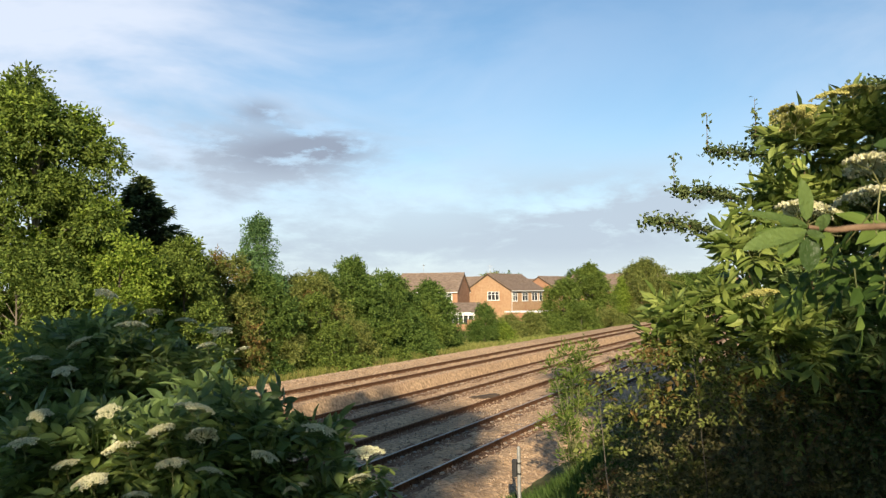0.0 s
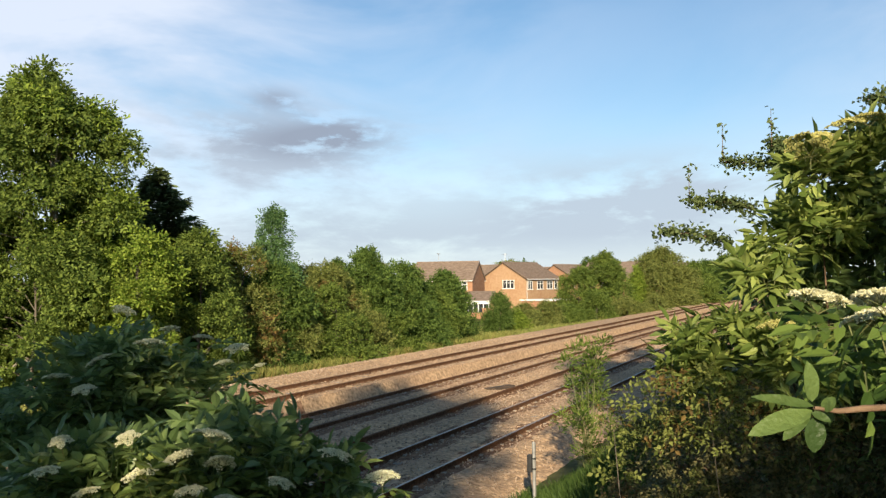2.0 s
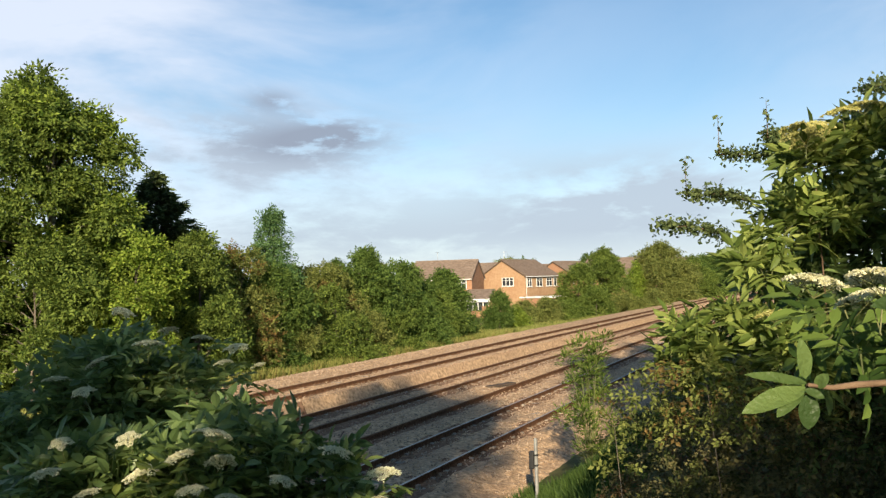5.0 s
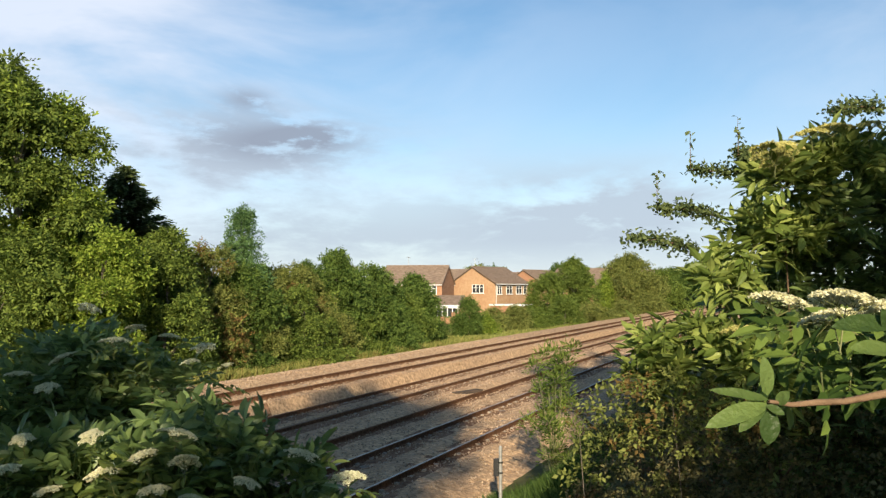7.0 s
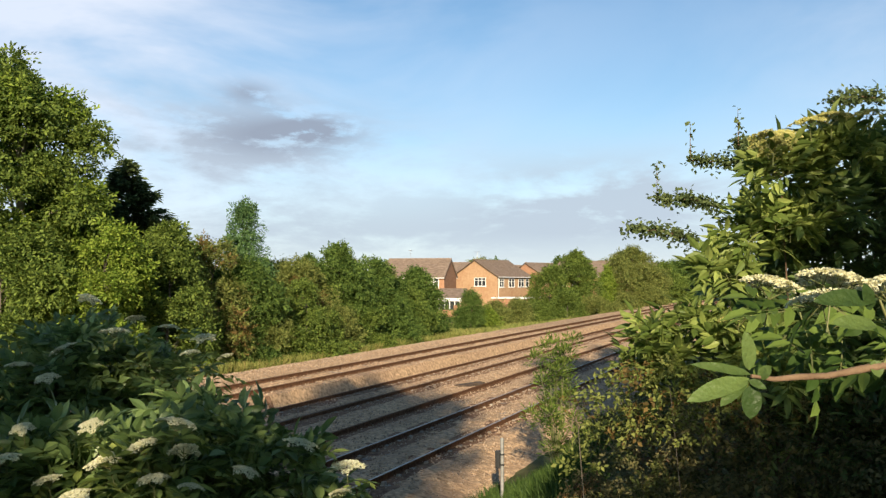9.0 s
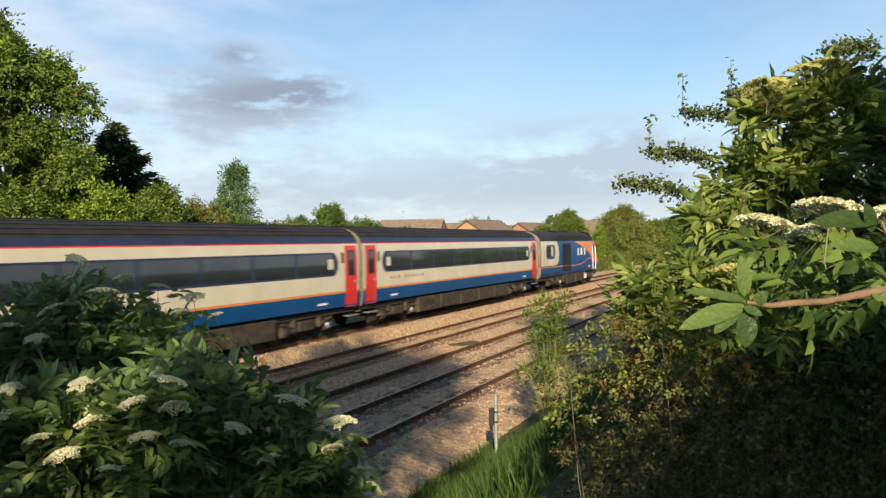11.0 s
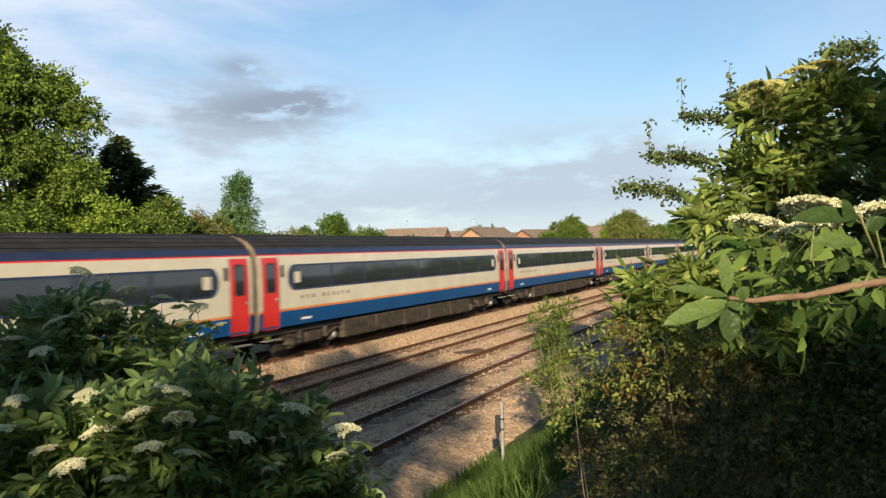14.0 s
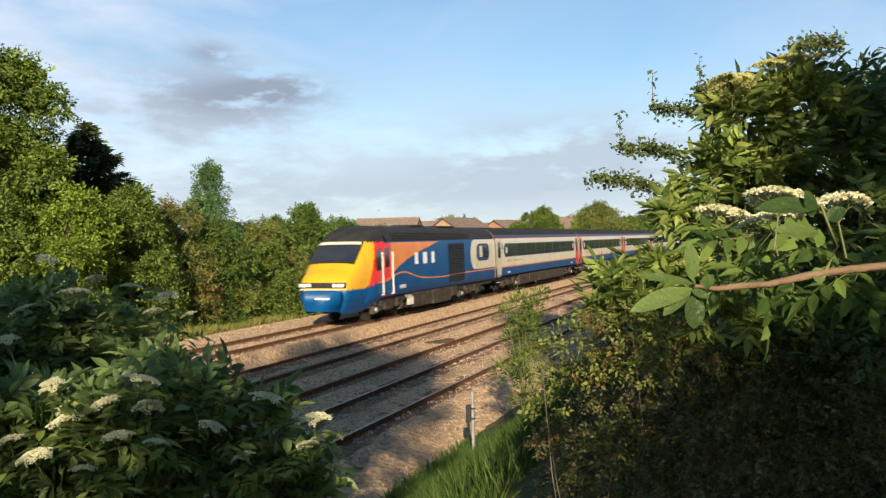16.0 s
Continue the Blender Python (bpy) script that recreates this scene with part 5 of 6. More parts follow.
    T("garden_tree", *plan(27.4, 124), -0.8, 8.9, 5.29, 4.40, "olive", "broad pale willow-like tree by the railway", seed=72, base=0.05, clump=1.2, count=100, per_area=61, size=0.207, trunk=0.2)
    T("garden_tree", *plan(23.4, 122), -0.8, 6.5, 1.61, 1.54, "lime", "narrow yellow-green conifer in a garden", seed=73, base=0.02, clump=0.8, count=37, per_area=61, size=0.185, trunk=0.12, shape=0.4)
    T("garden_tree", *plan(34.5, 134), -0.8, 6.8, 4.60, 3.85, "ash", "leafy tree in a lineside row", seed=74, base=0.05, clump=1.2, count=75, per_area=54, size=0.222, trunk=0.2)
    T("garden_tree", *plan(41, 150), -0.8, 7.4, 5.17, 3.85, "deep", "leafy tree in a lineside row", seed=75, base=0.05, clump=1.3, count=75, per_area=41, size=0.252, trunk=0.2)
    T("garden_tree", *plan(52, 172), -0.8, 9.27, 5.75, 4.40, "ash", "leafy tree in a lineside row", seed=76, base=0.05, clump=1.4, count=75, per_area=36, size=0.281, trunk=0.2)
    for i, (r, d, h) in enumerate(((7.5, 172, 8.6), (12.2, 190, 9.2), (24, 160, 8.0), (26, 185, 9.2), (-20, 180, 9.0), (-30, 190, 9.5), (38, 190, 10), (60, 205, 10), (-12, 200, 9.4), (-44, 210, 10))):
        T("distant_tree", *plan(r, d), -0.8, h, 3.0, 3.0, "deep" if i % 2 else "olive", "distant leafy tree among roofs", "tree", seed=80 + i, base=0.15, clump=1.2, count=45, per_area=27, size=0.296, trunk=0.2, group="distant trees")
    # a far wood that closes the horizon
    rng = np.random.default_rng(5)
    clumps = []
    for i in range(260):
        r, d = rng.uniform(-330, 330), rng.uniform(260, 420)
        x, y = plan(r, d)
        if -30 < x < 8:
            continue
        clumps.append(((x, y, rng.uniform(1.0, 4.0)), (rng.uniform(4, 7), rng.uniform(4, 7), rng.uniform(3, 5.5))))
    ob = leaf_crown("far_wood", rng, clumps, 1.1, 1.2, 0.8, "deep", None)
    tagged(ob, "far belt of trees on the horizon", "woodland", kind="stuff")


def conifer(x, y, z, h, r, seed, label):
    rng = np.random.default_rng(seed)
    t = empty("conifer_tree", x, y, z, label, "tree")
    mesh_part("trunk", *tube([(0, 0, -0.2), (0, 0, h * 0.5), (0.1, 0, h)], [0.2, 0.12, 0.02], 8), "bark", t, smooth=True)
    bs, ax, nm, br = [], [], [], []
    n = 300
    for i in range(n):
        u = (i + rng.uniform(0, 1)) / n
        zz = 0.4 + (h - 0.5) * u
        L = r * (1 - u) ** 0.95 * rng.uniform(0.72, 1.15) + 0.2
        a = rng.uniform(0, 6.283)
        d = np.array([math.cos(a), math.sin(a), 0.18])
        end = np.array([0, 0, zz]) + d * L + np.array([0, 0, 0.12 * L])
        br.append(tube([(0, 0, zz), tuple(np.array([0, 0, zz]) + d * L * 0.6), tuple(end)], [0.035, 0.02, 0.008], 4))
        k = int(40 * L + 10)
        s = rng.uniform(0.2, 1.0, k)
        p = np.array([0, 0, zz]) + d * (L * s)[:, None] + np.array([0, 0, 0.12 * L]) * (s * s)[:, None]
        side = np.array([-math.sin(a), math.cos(a), 0])
        p = p + rng.normal(size=(k, 3)) * 0.07
        bs.append(p)
        ax.append(d * 0.9 + side * rng.choice([-1, 1], k)[:, None] * 0.7 + rng.normal(size=(k, 3)) * 0.25 + np.array([0, 0, -0.15]))
        nm.append(np.array([0, 0, 1.0]) + rng.normal(size=(k, 3)) * 0.35)
    tagged(mesh_part("branch", *join(br), "bark", t), kind="stuff")
    b = np.concatenate(bs)
    v, f = small_leaves(b, np.concatenate(ax), np.concatenate(nm), rng.uniform(0.25, 0.5, len(b)), rng.uniform(0.12, 0.2, len(b)))
    mesh_part("needle_sprays", v, f, "conifer", t)


def grass_blades(name, rng, pts, h0, h1, w, mat, label, lean=0.35):
    k = len(pts)
    base = np.array(pts)
    ax = np.array([0, 0, 1.0]) + rng.normal(size=(k, 3)) * lean
    nm = rng.normal(size=(k, 3)) * np.array([1, 1, 0.2])
    v, f = small_leaves(base, ax, nm, rng.uniform(h0, h1, k), w)
    tagged(mesh_part(name, v, f, mat), label, "grass", kind="stuff")


def lineside_grass():
    rng = np.random.default_rng(9)
    pts = []
    for i in range(22000):
        y = rng.uniform(18, 62)
        x = -22.5 - rng.uniform(0, 1) ** 1.5 * 3.0
        pts.append((x, y, ground_z(x, y) - 0.05))
    grass_blades("lineside_grass", rng, pts, 0.35, 0.85, 0.05, "meadow", "rough green grass along the ballast edge")
    pts = []
    for i in range(9000):
        y = rng.uniform(18, 62)
        x = -22.4 - rng.uniform(0, 1) * 2.0
        if noise.noise((x * 0.5, y * 0.35, 3)) > (-0.4 if y < 32 else 0.0):
            pts.append((x, y, ground_z(x, y) - 0.05))
    grass_blades("dry_lineside_grass", rng, pts, 0.35, 0.8, 0.035, "dry_grass", "dry straw-coloured grass along the ballast edge")
    pts = []
    for i in range(14000):
        y = rng.uniform(58, 140)
        x = -22.6 - rng.uniform(0, 1) ** 1.3 * 10
        pts.append((x, y, ground_z(x, y) - 0.05))
    grass_blades("meadow_grass", rng, pts, 0.3, 0.6, 0.08, "meadow", "sunlit rough grass before the gardens")
    pts = []
    for i in range(30000):
        r, d = rng.uniform(-0.5, 3.8), rng.uniform(5.0, 17)
        x, y = plan(r, d)
        if -5.75 < x < -1.6:
            pts.append((x, y, ground_z(x, y) - 0.04))
    grass_blades("bank_grass", rng, pts, 0.12, 0.34, 0.010, "grass", "tall green grass on the near bank")


far_row()
conifer(*plan(-15.7, 42), -0.8, 10.4, 5.2, 91, "dark evergreen conifer behind a leafy ash")
conifer(*plan(-19.0, 41), -0.8, 10.0, 3.0, 92, "dark evergreen conifer behind a leafy ash")
lineside_grass()


# ---------------------------------------------------------------- near shrubs on the camera's bank
def view_point(u, v, d):
    """A place d metres ahead, u to the side and v below the level line, both as fractions of d."""
    r = u * d
    x, y = plan(r, d)
    return np.array([x, y, 3.7 - v * d])


def pinnate(rng, base, axis, normal, rachis, leaflet, width, pairs=3):
    """Compound leaves: pairs of lance-shaped leaflets and one at the tip. Returns leaflets and their stalks."""
    a, c, n = frames_from(axis, normal)
    k = len(base)
    B, A, Nn, Ln, Wd, st = [], [], [], [], [], []
    sc = rng.uniform(0.75, 1.25, k)[:, None]
    for j in range(pairs):
        f = 0.38 + 0.52 * j / max(1, pairs - 1)
        p = base + a * rachis * sc * f - n * rachis * sc * 0.18 * f * f
        for s in (-1, 1):
            B.append(p)
            A.append(a * 0.45 + c * s * 0.9 - n * 0.15 + rng.normal(size=(k, 3)) * 0.14)
            Nn.append(n + c * s * 0.2 + rng.normal(size=(k, 3)) * 0.18)
            Ln.append(leaflet * sc[:, 0] * rng.uniform(0.8, 1.1, k) * (1.0 if j else 0.85))
            Wd.append(width * sc[:, 0] * rng.uniform(0.85, 1.15, k))
    tip = base + a * rachis * sc - n * rachis * sc * 0.18
    B.append(tip)
    A.append(a - n * 0.25)
    Nn.append(n)
    Ln.append(leaflet * sc[:, 0] * 1.1)
    Wd.append(width * sc[:, 0] * 1.1)
    v, f = blade_leaves(np.concatenate(B), np.concatenate(A), np.concatenate(Nn), np.concatenate(Ln), np.concatenate(Wd))
    # stalks as three-sided slivers
    w = 0.0011
    q = np.empty((k, 4, 3))
    q[:, 0], q[:, 1], q[:, 2], q[:, 3] = base - c * w, base + c * w, tip, base - n * w * 2
    i = (np.arange(k) * 4)[:, None]
    qf = np.concatenate([i + np.array([[0, 1, 2]]), i + np.array([[1, 3, 2]]), i + np.array([[3, 0, 2]])])
    return v, f, q.reshape(-1, 3), qf


def elder_crown(parent, rng, clumps, per_area, mat, rachis=0.13, leaflet=0.078, width=0.032, name="foliage", lift=0.05):
    p, n = crown_points(rng, clumps, per_area, 0.5)
    k = len(p)
    n = n / np.linalg.norm(n, axis=1, keepdims=True)
    ax = n * 0.8 + rng.normal(size=(k, 3)) * 0.5 + np.array([0, 0, lift])
    nm = n * 0.35 + np.array([0, 0, 0.9]) + rng.normal(size=(k, 3)) * 0.35
    v, f, sv, sf = pinnate(rng, p - ax / np.linalg.norm(ax, axis=1, keepdims=True) * rachis * 0.5, ax, nm, rachis, leaflet, width)
    tagged(mesh_part(name, v, f, mat, parent), kind="stuff")
    tagged(mesh_part("leaf_stalk", sv, sf, "stem", parent), kind="stuff")


def umbel_meshes(rng, r=0.07, florets=620):
    """One flat-topped elder flower head: a shallow dome of florets, and its branching stalk."""
    k = florets
    a = rng.uniform(0, 6.283, k)
    q = np.sqrt(rng.uniform(0, 1, k)) * r * (1 + 0.22 * np.sin(a * 5 + 1))
    p = np.stack([q * np.cos(a), q * np.sin(a), 0.012 - (q / r) ** 2 * 0.018 + rng.normal(size=k) * 0.003], 1)
    ax = rng.normal(size=(k, 3)) * np.array([1, 1, 0.25])
    s = 0.0105
    v1, f1 = small_leaves(p - ax / np.linalg.norm(ax, axis=1, keepdims=True) * s * 0.5, ax, np.array([0, -0.25, 1.0]) + rng.normal(size=(k, 3)) * 0.6, s * 1.1, s * 0.8)
    ax2 = np.stack([-ax[:, 1], ax[:, 0], ax[:, 2]], 1)
    v2, f2 = small_leaves(p - ax2 / np.linalg.norm(ax2, axis=1, keepdims=True) * s * 0.5, ax2, np.array([0, -0.25, 1.0]) + rng.normal(size=(k, 3)) * 0.6, s * 1.1, s * 0.8)
    fl = (np.concatenate([v1, v2]), np.concatenate([f1, f2 + len(v1)]))
    tubes = [tube([(0, 0, -0.12), (0, 0, -0.045)], [0.002, 0.0018], 5)]
    for j in range(5):
        b = 1.2566 * j + 0.4
        c = Vector((math.cos(b) * r * 0.62, math.sin(b) * r * 0.62, 0.0))
        tubes.append(tube([(0, 0, -0.045), c * 0.6 + Vector((0, 0, -0.022)), c], [0.0015, 0.0012, 0.001], 4))
        for e in (-0.5, 0.5):
            d = Vector((math.cos(b + e) * r * 0.9, math.sin(b + e) * r * 0.9, -0.006))
            tubes.append(tube([c * 0.6 + Vector((0, 0, -0.022)), d], [0.001, 0.0007], 4))
    return fl, join(tubes)


def make_umbels():
    rng = np.random.default_rng(77)
    out = []
    for i in range(6):
        fl, st = umbel_meshes(rng, 0.065 + 0.01 * (i % 3))
        a = bpy.data.meshes.new("flower_head")
        a.from_pydata(fl[0].tolist(), [], fl[1].tolist())
        a.materials.append(M["flower" if i < 3 else "flower_bud"])
        b = bpy.data.meshes.new("flower_stalk")
        b.from_pydata([tuple(v) for v in st[0]], [], st[1])
        b.materials.append(M["stem"])
        out.append((a, b))
    return out


UMBELS = make_umbels()


def put_umbel(parent, p, scale, rng, tilt=22, kind=0):
    fl, st = UMBELS[int(rng.integers(0, 3)) + kind]
    ob = new("flower_head", fl)
    ob.parent = parent
    base = Vector(p) - Vector(parent.matrix_basis.translation)
    ob.matrix_basis = Matrix.LocRotScale(base, Euler((radians(rng.normal() * tilt * 0.5 + 12), radians(rng.normal() * tilt * 0.5), rng.uniform(0, 6.28))), (scale, scale, scale))
    s = new("flower_stalk", st)
    s.parent = ob


def clumps_at(base, rows):
    """Clumps from rows of side fraction, drop fraction, distance and radius, in the thing's space."""
    out = []
    for u, v, d, r in rows:
        c = view_point(u, v, d) - np.array(base)
        out.append((tuple(c), (r, r, r * 0.9)))
    return out


def stems_to(parent, base, clumps, rng, every=1, w=0.016, mat="twig"):
    for i, (c, r) in enumerate(clumps):
        if i % every:
            continue
        s = Vector((rng.normal() * 0.12, rng.normal() * 0.12, -0.1))
        c = Vector(c)
        mid = s.lerp(c, 0.55) + Vector((rng.normal() * 0.06, rng.normal() * 0.06, 0.12))
        mesh_part("stem", *tube([s, mid, c], [w, w * 0.7, w * 0.3], 6), mat, parent, smooth=True)


def left_elder():
    rng = np.random.default_rng(101)
    for which, (r0, d0, rows, flowers) in enumerate((
        (-1.75, 4.5, ((-0.425, 0.105, 4.5, 0.27), (-0.335, 0.125, 4.5, 0.22), (-0.47, 0.15, 4.3, 0.3), (-0.40, 0.19, 4.4, 0.32), (-0.52, 0.22, 4.2, 0.34), (-0.34, 0.20, 4.4, 0.26), (-0.45, 0.27, 4.3, 0.4), (-0.60, 0.16, 4.5, 0.3)),
         ((-0.285, 0.068, 4.3), (-0.325, 0.055, 4.35), (-0.365, 0.045, 4.3), (-0.30, 0.085, 4.2), (-0.42, 0.022, 4.4), (-0.39, 0.06, 4.2), (-0.47, 0.115, 4.0), (-0.45, 0.08, 4.2), (-0.26, 0.09, 4.3), (-0.50, 0.10, 4.1))),
        (-1.0, 3.45, ((-0.42, 0.24, 3.3, 0.24), (-0.33, 0.235, 3.3, 0.22), (-0.245, 0.215, 3.4, 0.2), (-0.30, 0.175, 3.6, 0.17), (-0.185, 0.235, 3.4, 0.15), (-0.135, 0.27, 3.4, 0.11), (-0.49, 0.27, 3.2, 0.28), (-0.27, 0.30, 3.4, 0.3), (-0.40, 0.32, 3.3, 0.34), (-0.18, 0.31, 3.4, 0.2), (-0.13, 0.32, 3.5, 0.13)),
         ((-0.42, 0.172, 3.1), (-0.40, 0.211, 3.05), (-0.345, 0.234, 3.0), (-0.308, 0.201, 3.05), (-0.315, 0.168, 3.15), (-0.17, 0.192, 3.3), (-0.117, 0.219, 3.3), (-0.47, 0.235, 2.95), (-0.30, 0.243, 3.0), (-0.235, 0.225, 3.1), (-0.50, 0.175, 3.1), (-0.44, 0.255, 2.9), (-0.20, 0.262, 3.1), (-0.125, 0.25, 3.2), (-0.52, 0.21, 2.9), (-0.36, 0.195, 3.1), (-0.385, 0.272, 2.9))),
    )):
        x, y = plan(r0, d0)
        z = ground_z(x, y)
        t = empty("elder_bush", x, y, z, "leafy elder bush with flat cream flower heads", "bush", "elder bushes")
        cl = clumps_at((x, y, z), rows)
        elder_crown(t, rng, cl, 185, "elder")
        stems_to(t, (x, y, z), cl, rng, w=0.014, mat="stem")
        for u, v, d in flowers:
            put_umbel(t, view_point(u, v, d), rng.uniform(0.55, 0.9), rng)
        # leaves just under the heads, in the paler sunlit elder tone
        pts = np.array([view_point(u, v + 0.02, d + 0.03) - np.array([x, y, z]) for u, v, d in flowers])
        pts = np.repeat(pts, 3, 0)
        k = len(pts)
        ax = rng.normal(size=(k, 3)) * np.array([1, 1, 0.2])
        v, f, sv, sf = pinnate(rng, pts, ax, np.array([0, 0, 1.0]) + rng.normal(size=(k, 3)) * 0.3, 0.12, 0.07, 0.026)
        tagged(mesh_part("flowering_shoot", v, f, "elder_lit", t), kind="stuff")


def right_elder():
    rng = np.random.default_rng(102)
    x, y = plan(1.5, 3.5)
    z = ground_z(x, y)
    t = empty("elder_bush", x, y, z, "tall leafy elder bush catching low sunlight", "bush", "elder bushes")
    # lit clumps take the brighter elder colour, shaded ones the plain elder
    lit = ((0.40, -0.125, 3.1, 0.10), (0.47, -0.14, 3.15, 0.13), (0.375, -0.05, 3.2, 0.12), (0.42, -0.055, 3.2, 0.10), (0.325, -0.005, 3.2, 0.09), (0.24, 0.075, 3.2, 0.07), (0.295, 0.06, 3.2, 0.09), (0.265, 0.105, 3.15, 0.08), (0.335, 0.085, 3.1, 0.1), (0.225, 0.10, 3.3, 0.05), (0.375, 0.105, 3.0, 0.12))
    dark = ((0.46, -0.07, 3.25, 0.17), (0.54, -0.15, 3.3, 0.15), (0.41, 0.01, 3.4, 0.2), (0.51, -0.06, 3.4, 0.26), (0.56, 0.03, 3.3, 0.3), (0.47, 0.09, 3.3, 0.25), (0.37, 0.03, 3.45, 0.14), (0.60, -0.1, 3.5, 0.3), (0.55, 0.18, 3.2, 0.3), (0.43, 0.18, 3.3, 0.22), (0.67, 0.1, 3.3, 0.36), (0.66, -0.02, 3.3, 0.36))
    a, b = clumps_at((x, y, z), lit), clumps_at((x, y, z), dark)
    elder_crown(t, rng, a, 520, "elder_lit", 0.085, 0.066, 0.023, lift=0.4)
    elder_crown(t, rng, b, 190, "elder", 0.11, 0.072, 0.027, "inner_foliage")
    stems_to(t, (x, y, z), a + b, rng, 4, 0.007, "twig")
    for u, v, d in ((0.380, -0.168, 3.05), (0.405, -0.172, 3.05), (0.392, -0.158, 2.98), (0.435, -0.190, 3.05), (0.46, -0.195, 3.05), (0.50, -0.198, 3.05), (0.345, 0.045, 2.9)):
        put_umbel(t, view_point(u, v, d), 0.75, rng, kind=3)


def hawthorn_and_bramble():
    rng = np.random.default_rng(103)

    def small_bush(name, r0, d0, rows, leaf, label, cat, per_area, size, second=None, stems=2):
        x, y = plan(r0, d0)
        z = ground_z(x, y)
        t = empty(name, x, y, z, label, cat)
        cl = clumps_at((x, y, z), rows)
        leaf_crown("foliage", rng, cl, per_area, size, size * 0.62, leaf, t)
        # outer layer in a second leaf colour; olive paints sunlight onto bramble tips
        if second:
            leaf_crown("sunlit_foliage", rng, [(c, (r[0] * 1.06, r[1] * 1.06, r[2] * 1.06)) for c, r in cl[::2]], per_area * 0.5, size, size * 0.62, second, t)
        if stems:
            stems_to(t, (x, y, z), cl, rng, stems, 0.012)
        else:
            stems_to(t, (x, y, z), cl, rng, 3, 0.003, "bark")
        return t, (x, y, z)
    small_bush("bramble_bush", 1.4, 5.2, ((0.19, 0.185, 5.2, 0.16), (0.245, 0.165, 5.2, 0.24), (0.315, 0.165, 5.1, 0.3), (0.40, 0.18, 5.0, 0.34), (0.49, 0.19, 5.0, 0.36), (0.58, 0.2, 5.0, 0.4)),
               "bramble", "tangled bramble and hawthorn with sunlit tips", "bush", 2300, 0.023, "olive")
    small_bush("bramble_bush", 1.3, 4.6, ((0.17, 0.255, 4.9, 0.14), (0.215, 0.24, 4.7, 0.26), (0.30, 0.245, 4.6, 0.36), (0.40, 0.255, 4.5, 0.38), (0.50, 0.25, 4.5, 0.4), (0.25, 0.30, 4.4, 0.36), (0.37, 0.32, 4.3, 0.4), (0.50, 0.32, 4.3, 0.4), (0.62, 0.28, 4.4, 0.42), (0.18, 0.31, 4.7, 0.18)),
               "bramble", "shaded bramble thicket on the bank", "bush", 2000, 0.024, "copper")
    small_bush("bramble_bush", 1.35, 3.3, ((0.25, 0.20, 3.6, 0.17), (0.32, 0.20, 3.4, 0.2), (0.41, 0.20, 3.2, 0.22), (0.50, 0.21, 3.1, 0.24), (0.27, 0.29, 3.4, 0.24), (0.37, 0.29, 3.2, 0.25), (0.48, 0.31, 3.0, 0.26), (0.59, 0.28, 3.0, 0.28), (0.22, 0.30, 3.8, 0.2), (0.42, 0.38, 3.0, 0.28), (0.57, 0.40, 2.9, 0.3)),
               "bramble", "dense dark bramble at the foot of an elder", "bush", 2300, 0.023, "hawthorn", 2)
    # lit band before the thicket; olive leaves carry its sunlit tone
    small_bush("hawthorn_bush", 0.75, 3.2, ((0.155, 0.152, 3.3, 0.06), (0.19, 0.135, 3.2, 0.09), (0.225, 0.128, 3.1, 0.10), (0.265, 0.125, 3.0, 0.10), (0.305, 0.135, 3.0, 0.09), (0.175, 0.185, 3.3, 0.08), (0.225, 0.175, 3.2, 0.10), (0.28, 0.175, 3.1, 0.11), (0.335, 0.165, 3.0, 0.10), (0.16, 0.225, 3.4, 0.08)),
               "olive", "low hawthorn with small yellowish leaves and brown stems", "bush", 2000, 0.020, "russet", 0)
    t, b = small_bush("hawthorn_tree", 2.6, 6.4, ((0.36, 0.02, 6.2, 0.4), (0.42, -0.05, 6.3, 0.4), (0.48, -0.09, 6.4, 0.42), (0.55, -0.12, 6.5, 0.5), (0.50, 0.0, 6.2, 0.6), (0.60, 0.05, 6.2, 0.7), (0.42, 0.09, 6.1, 0.5), (0.33, 0.09, 6.2, 0.4), (0.29, 0.11, 6.3, 0.33), (0.55, 0.15, 6.0, 0.6), (0.63, -0.1, 6.4, 0.7)),
                      "hawthorn", "dark hawthorn with long arching twigs", "tree", 320, 0.055, None, 1)
    # long arching shoots with small dark leaves
    for (u0, v0), (u1, v1), tip in (((0.40, -0.125), (0.292, -0.142), 1), ((0.33, -0.085), (0.252, -0.095), 1), ((0.30, -0.045), (0.216, -0.06), 0), ((0.52, -0.215), (0.46, -0.212), 0), ((0.37, -0.15), (0.349, -0.16), 1)):
        p, q = view_point(u0, v0, 5.6) - np.array(b), view_point(u1, v1, 5.3) - np.array(b)
        m = (p + q) / 2 + np.array([0, 0, 0.03])
        sh = mesh_part("twig", *tube([Vector(p), Vector(m), Vector(q)], [0.009, 0.006, 0.003], 5), "twig", t, smooth=True)
        k = 620
        s = rng.uniform(0.05, 1.0, k)[:, None]
        c = p * (1 - s) ** 2 + 2 * (m + np.array([0, 0, 0.02])) * s * (1 - s) + q * s * s + rng.normal(size=(k, 3)) * (0.012 + 0.02 * np.abs(np.sin(s * 11)))
        if tip:
            e = q + np.array([0.0, 0.0, 0.24])
            mesh_part("twig_tip", *tube([Vector(q), Vector(e)], [0.003, 0.001], 4), "twig", sh)
            k2 = 26
            s2 = rng.uniform(0, 1, k2)[:, None]
            c = np.concatenate([c, q + (e - q) * s2 + rng.normal(size=(k2, 3)) * 0.012])
        k = len(c)
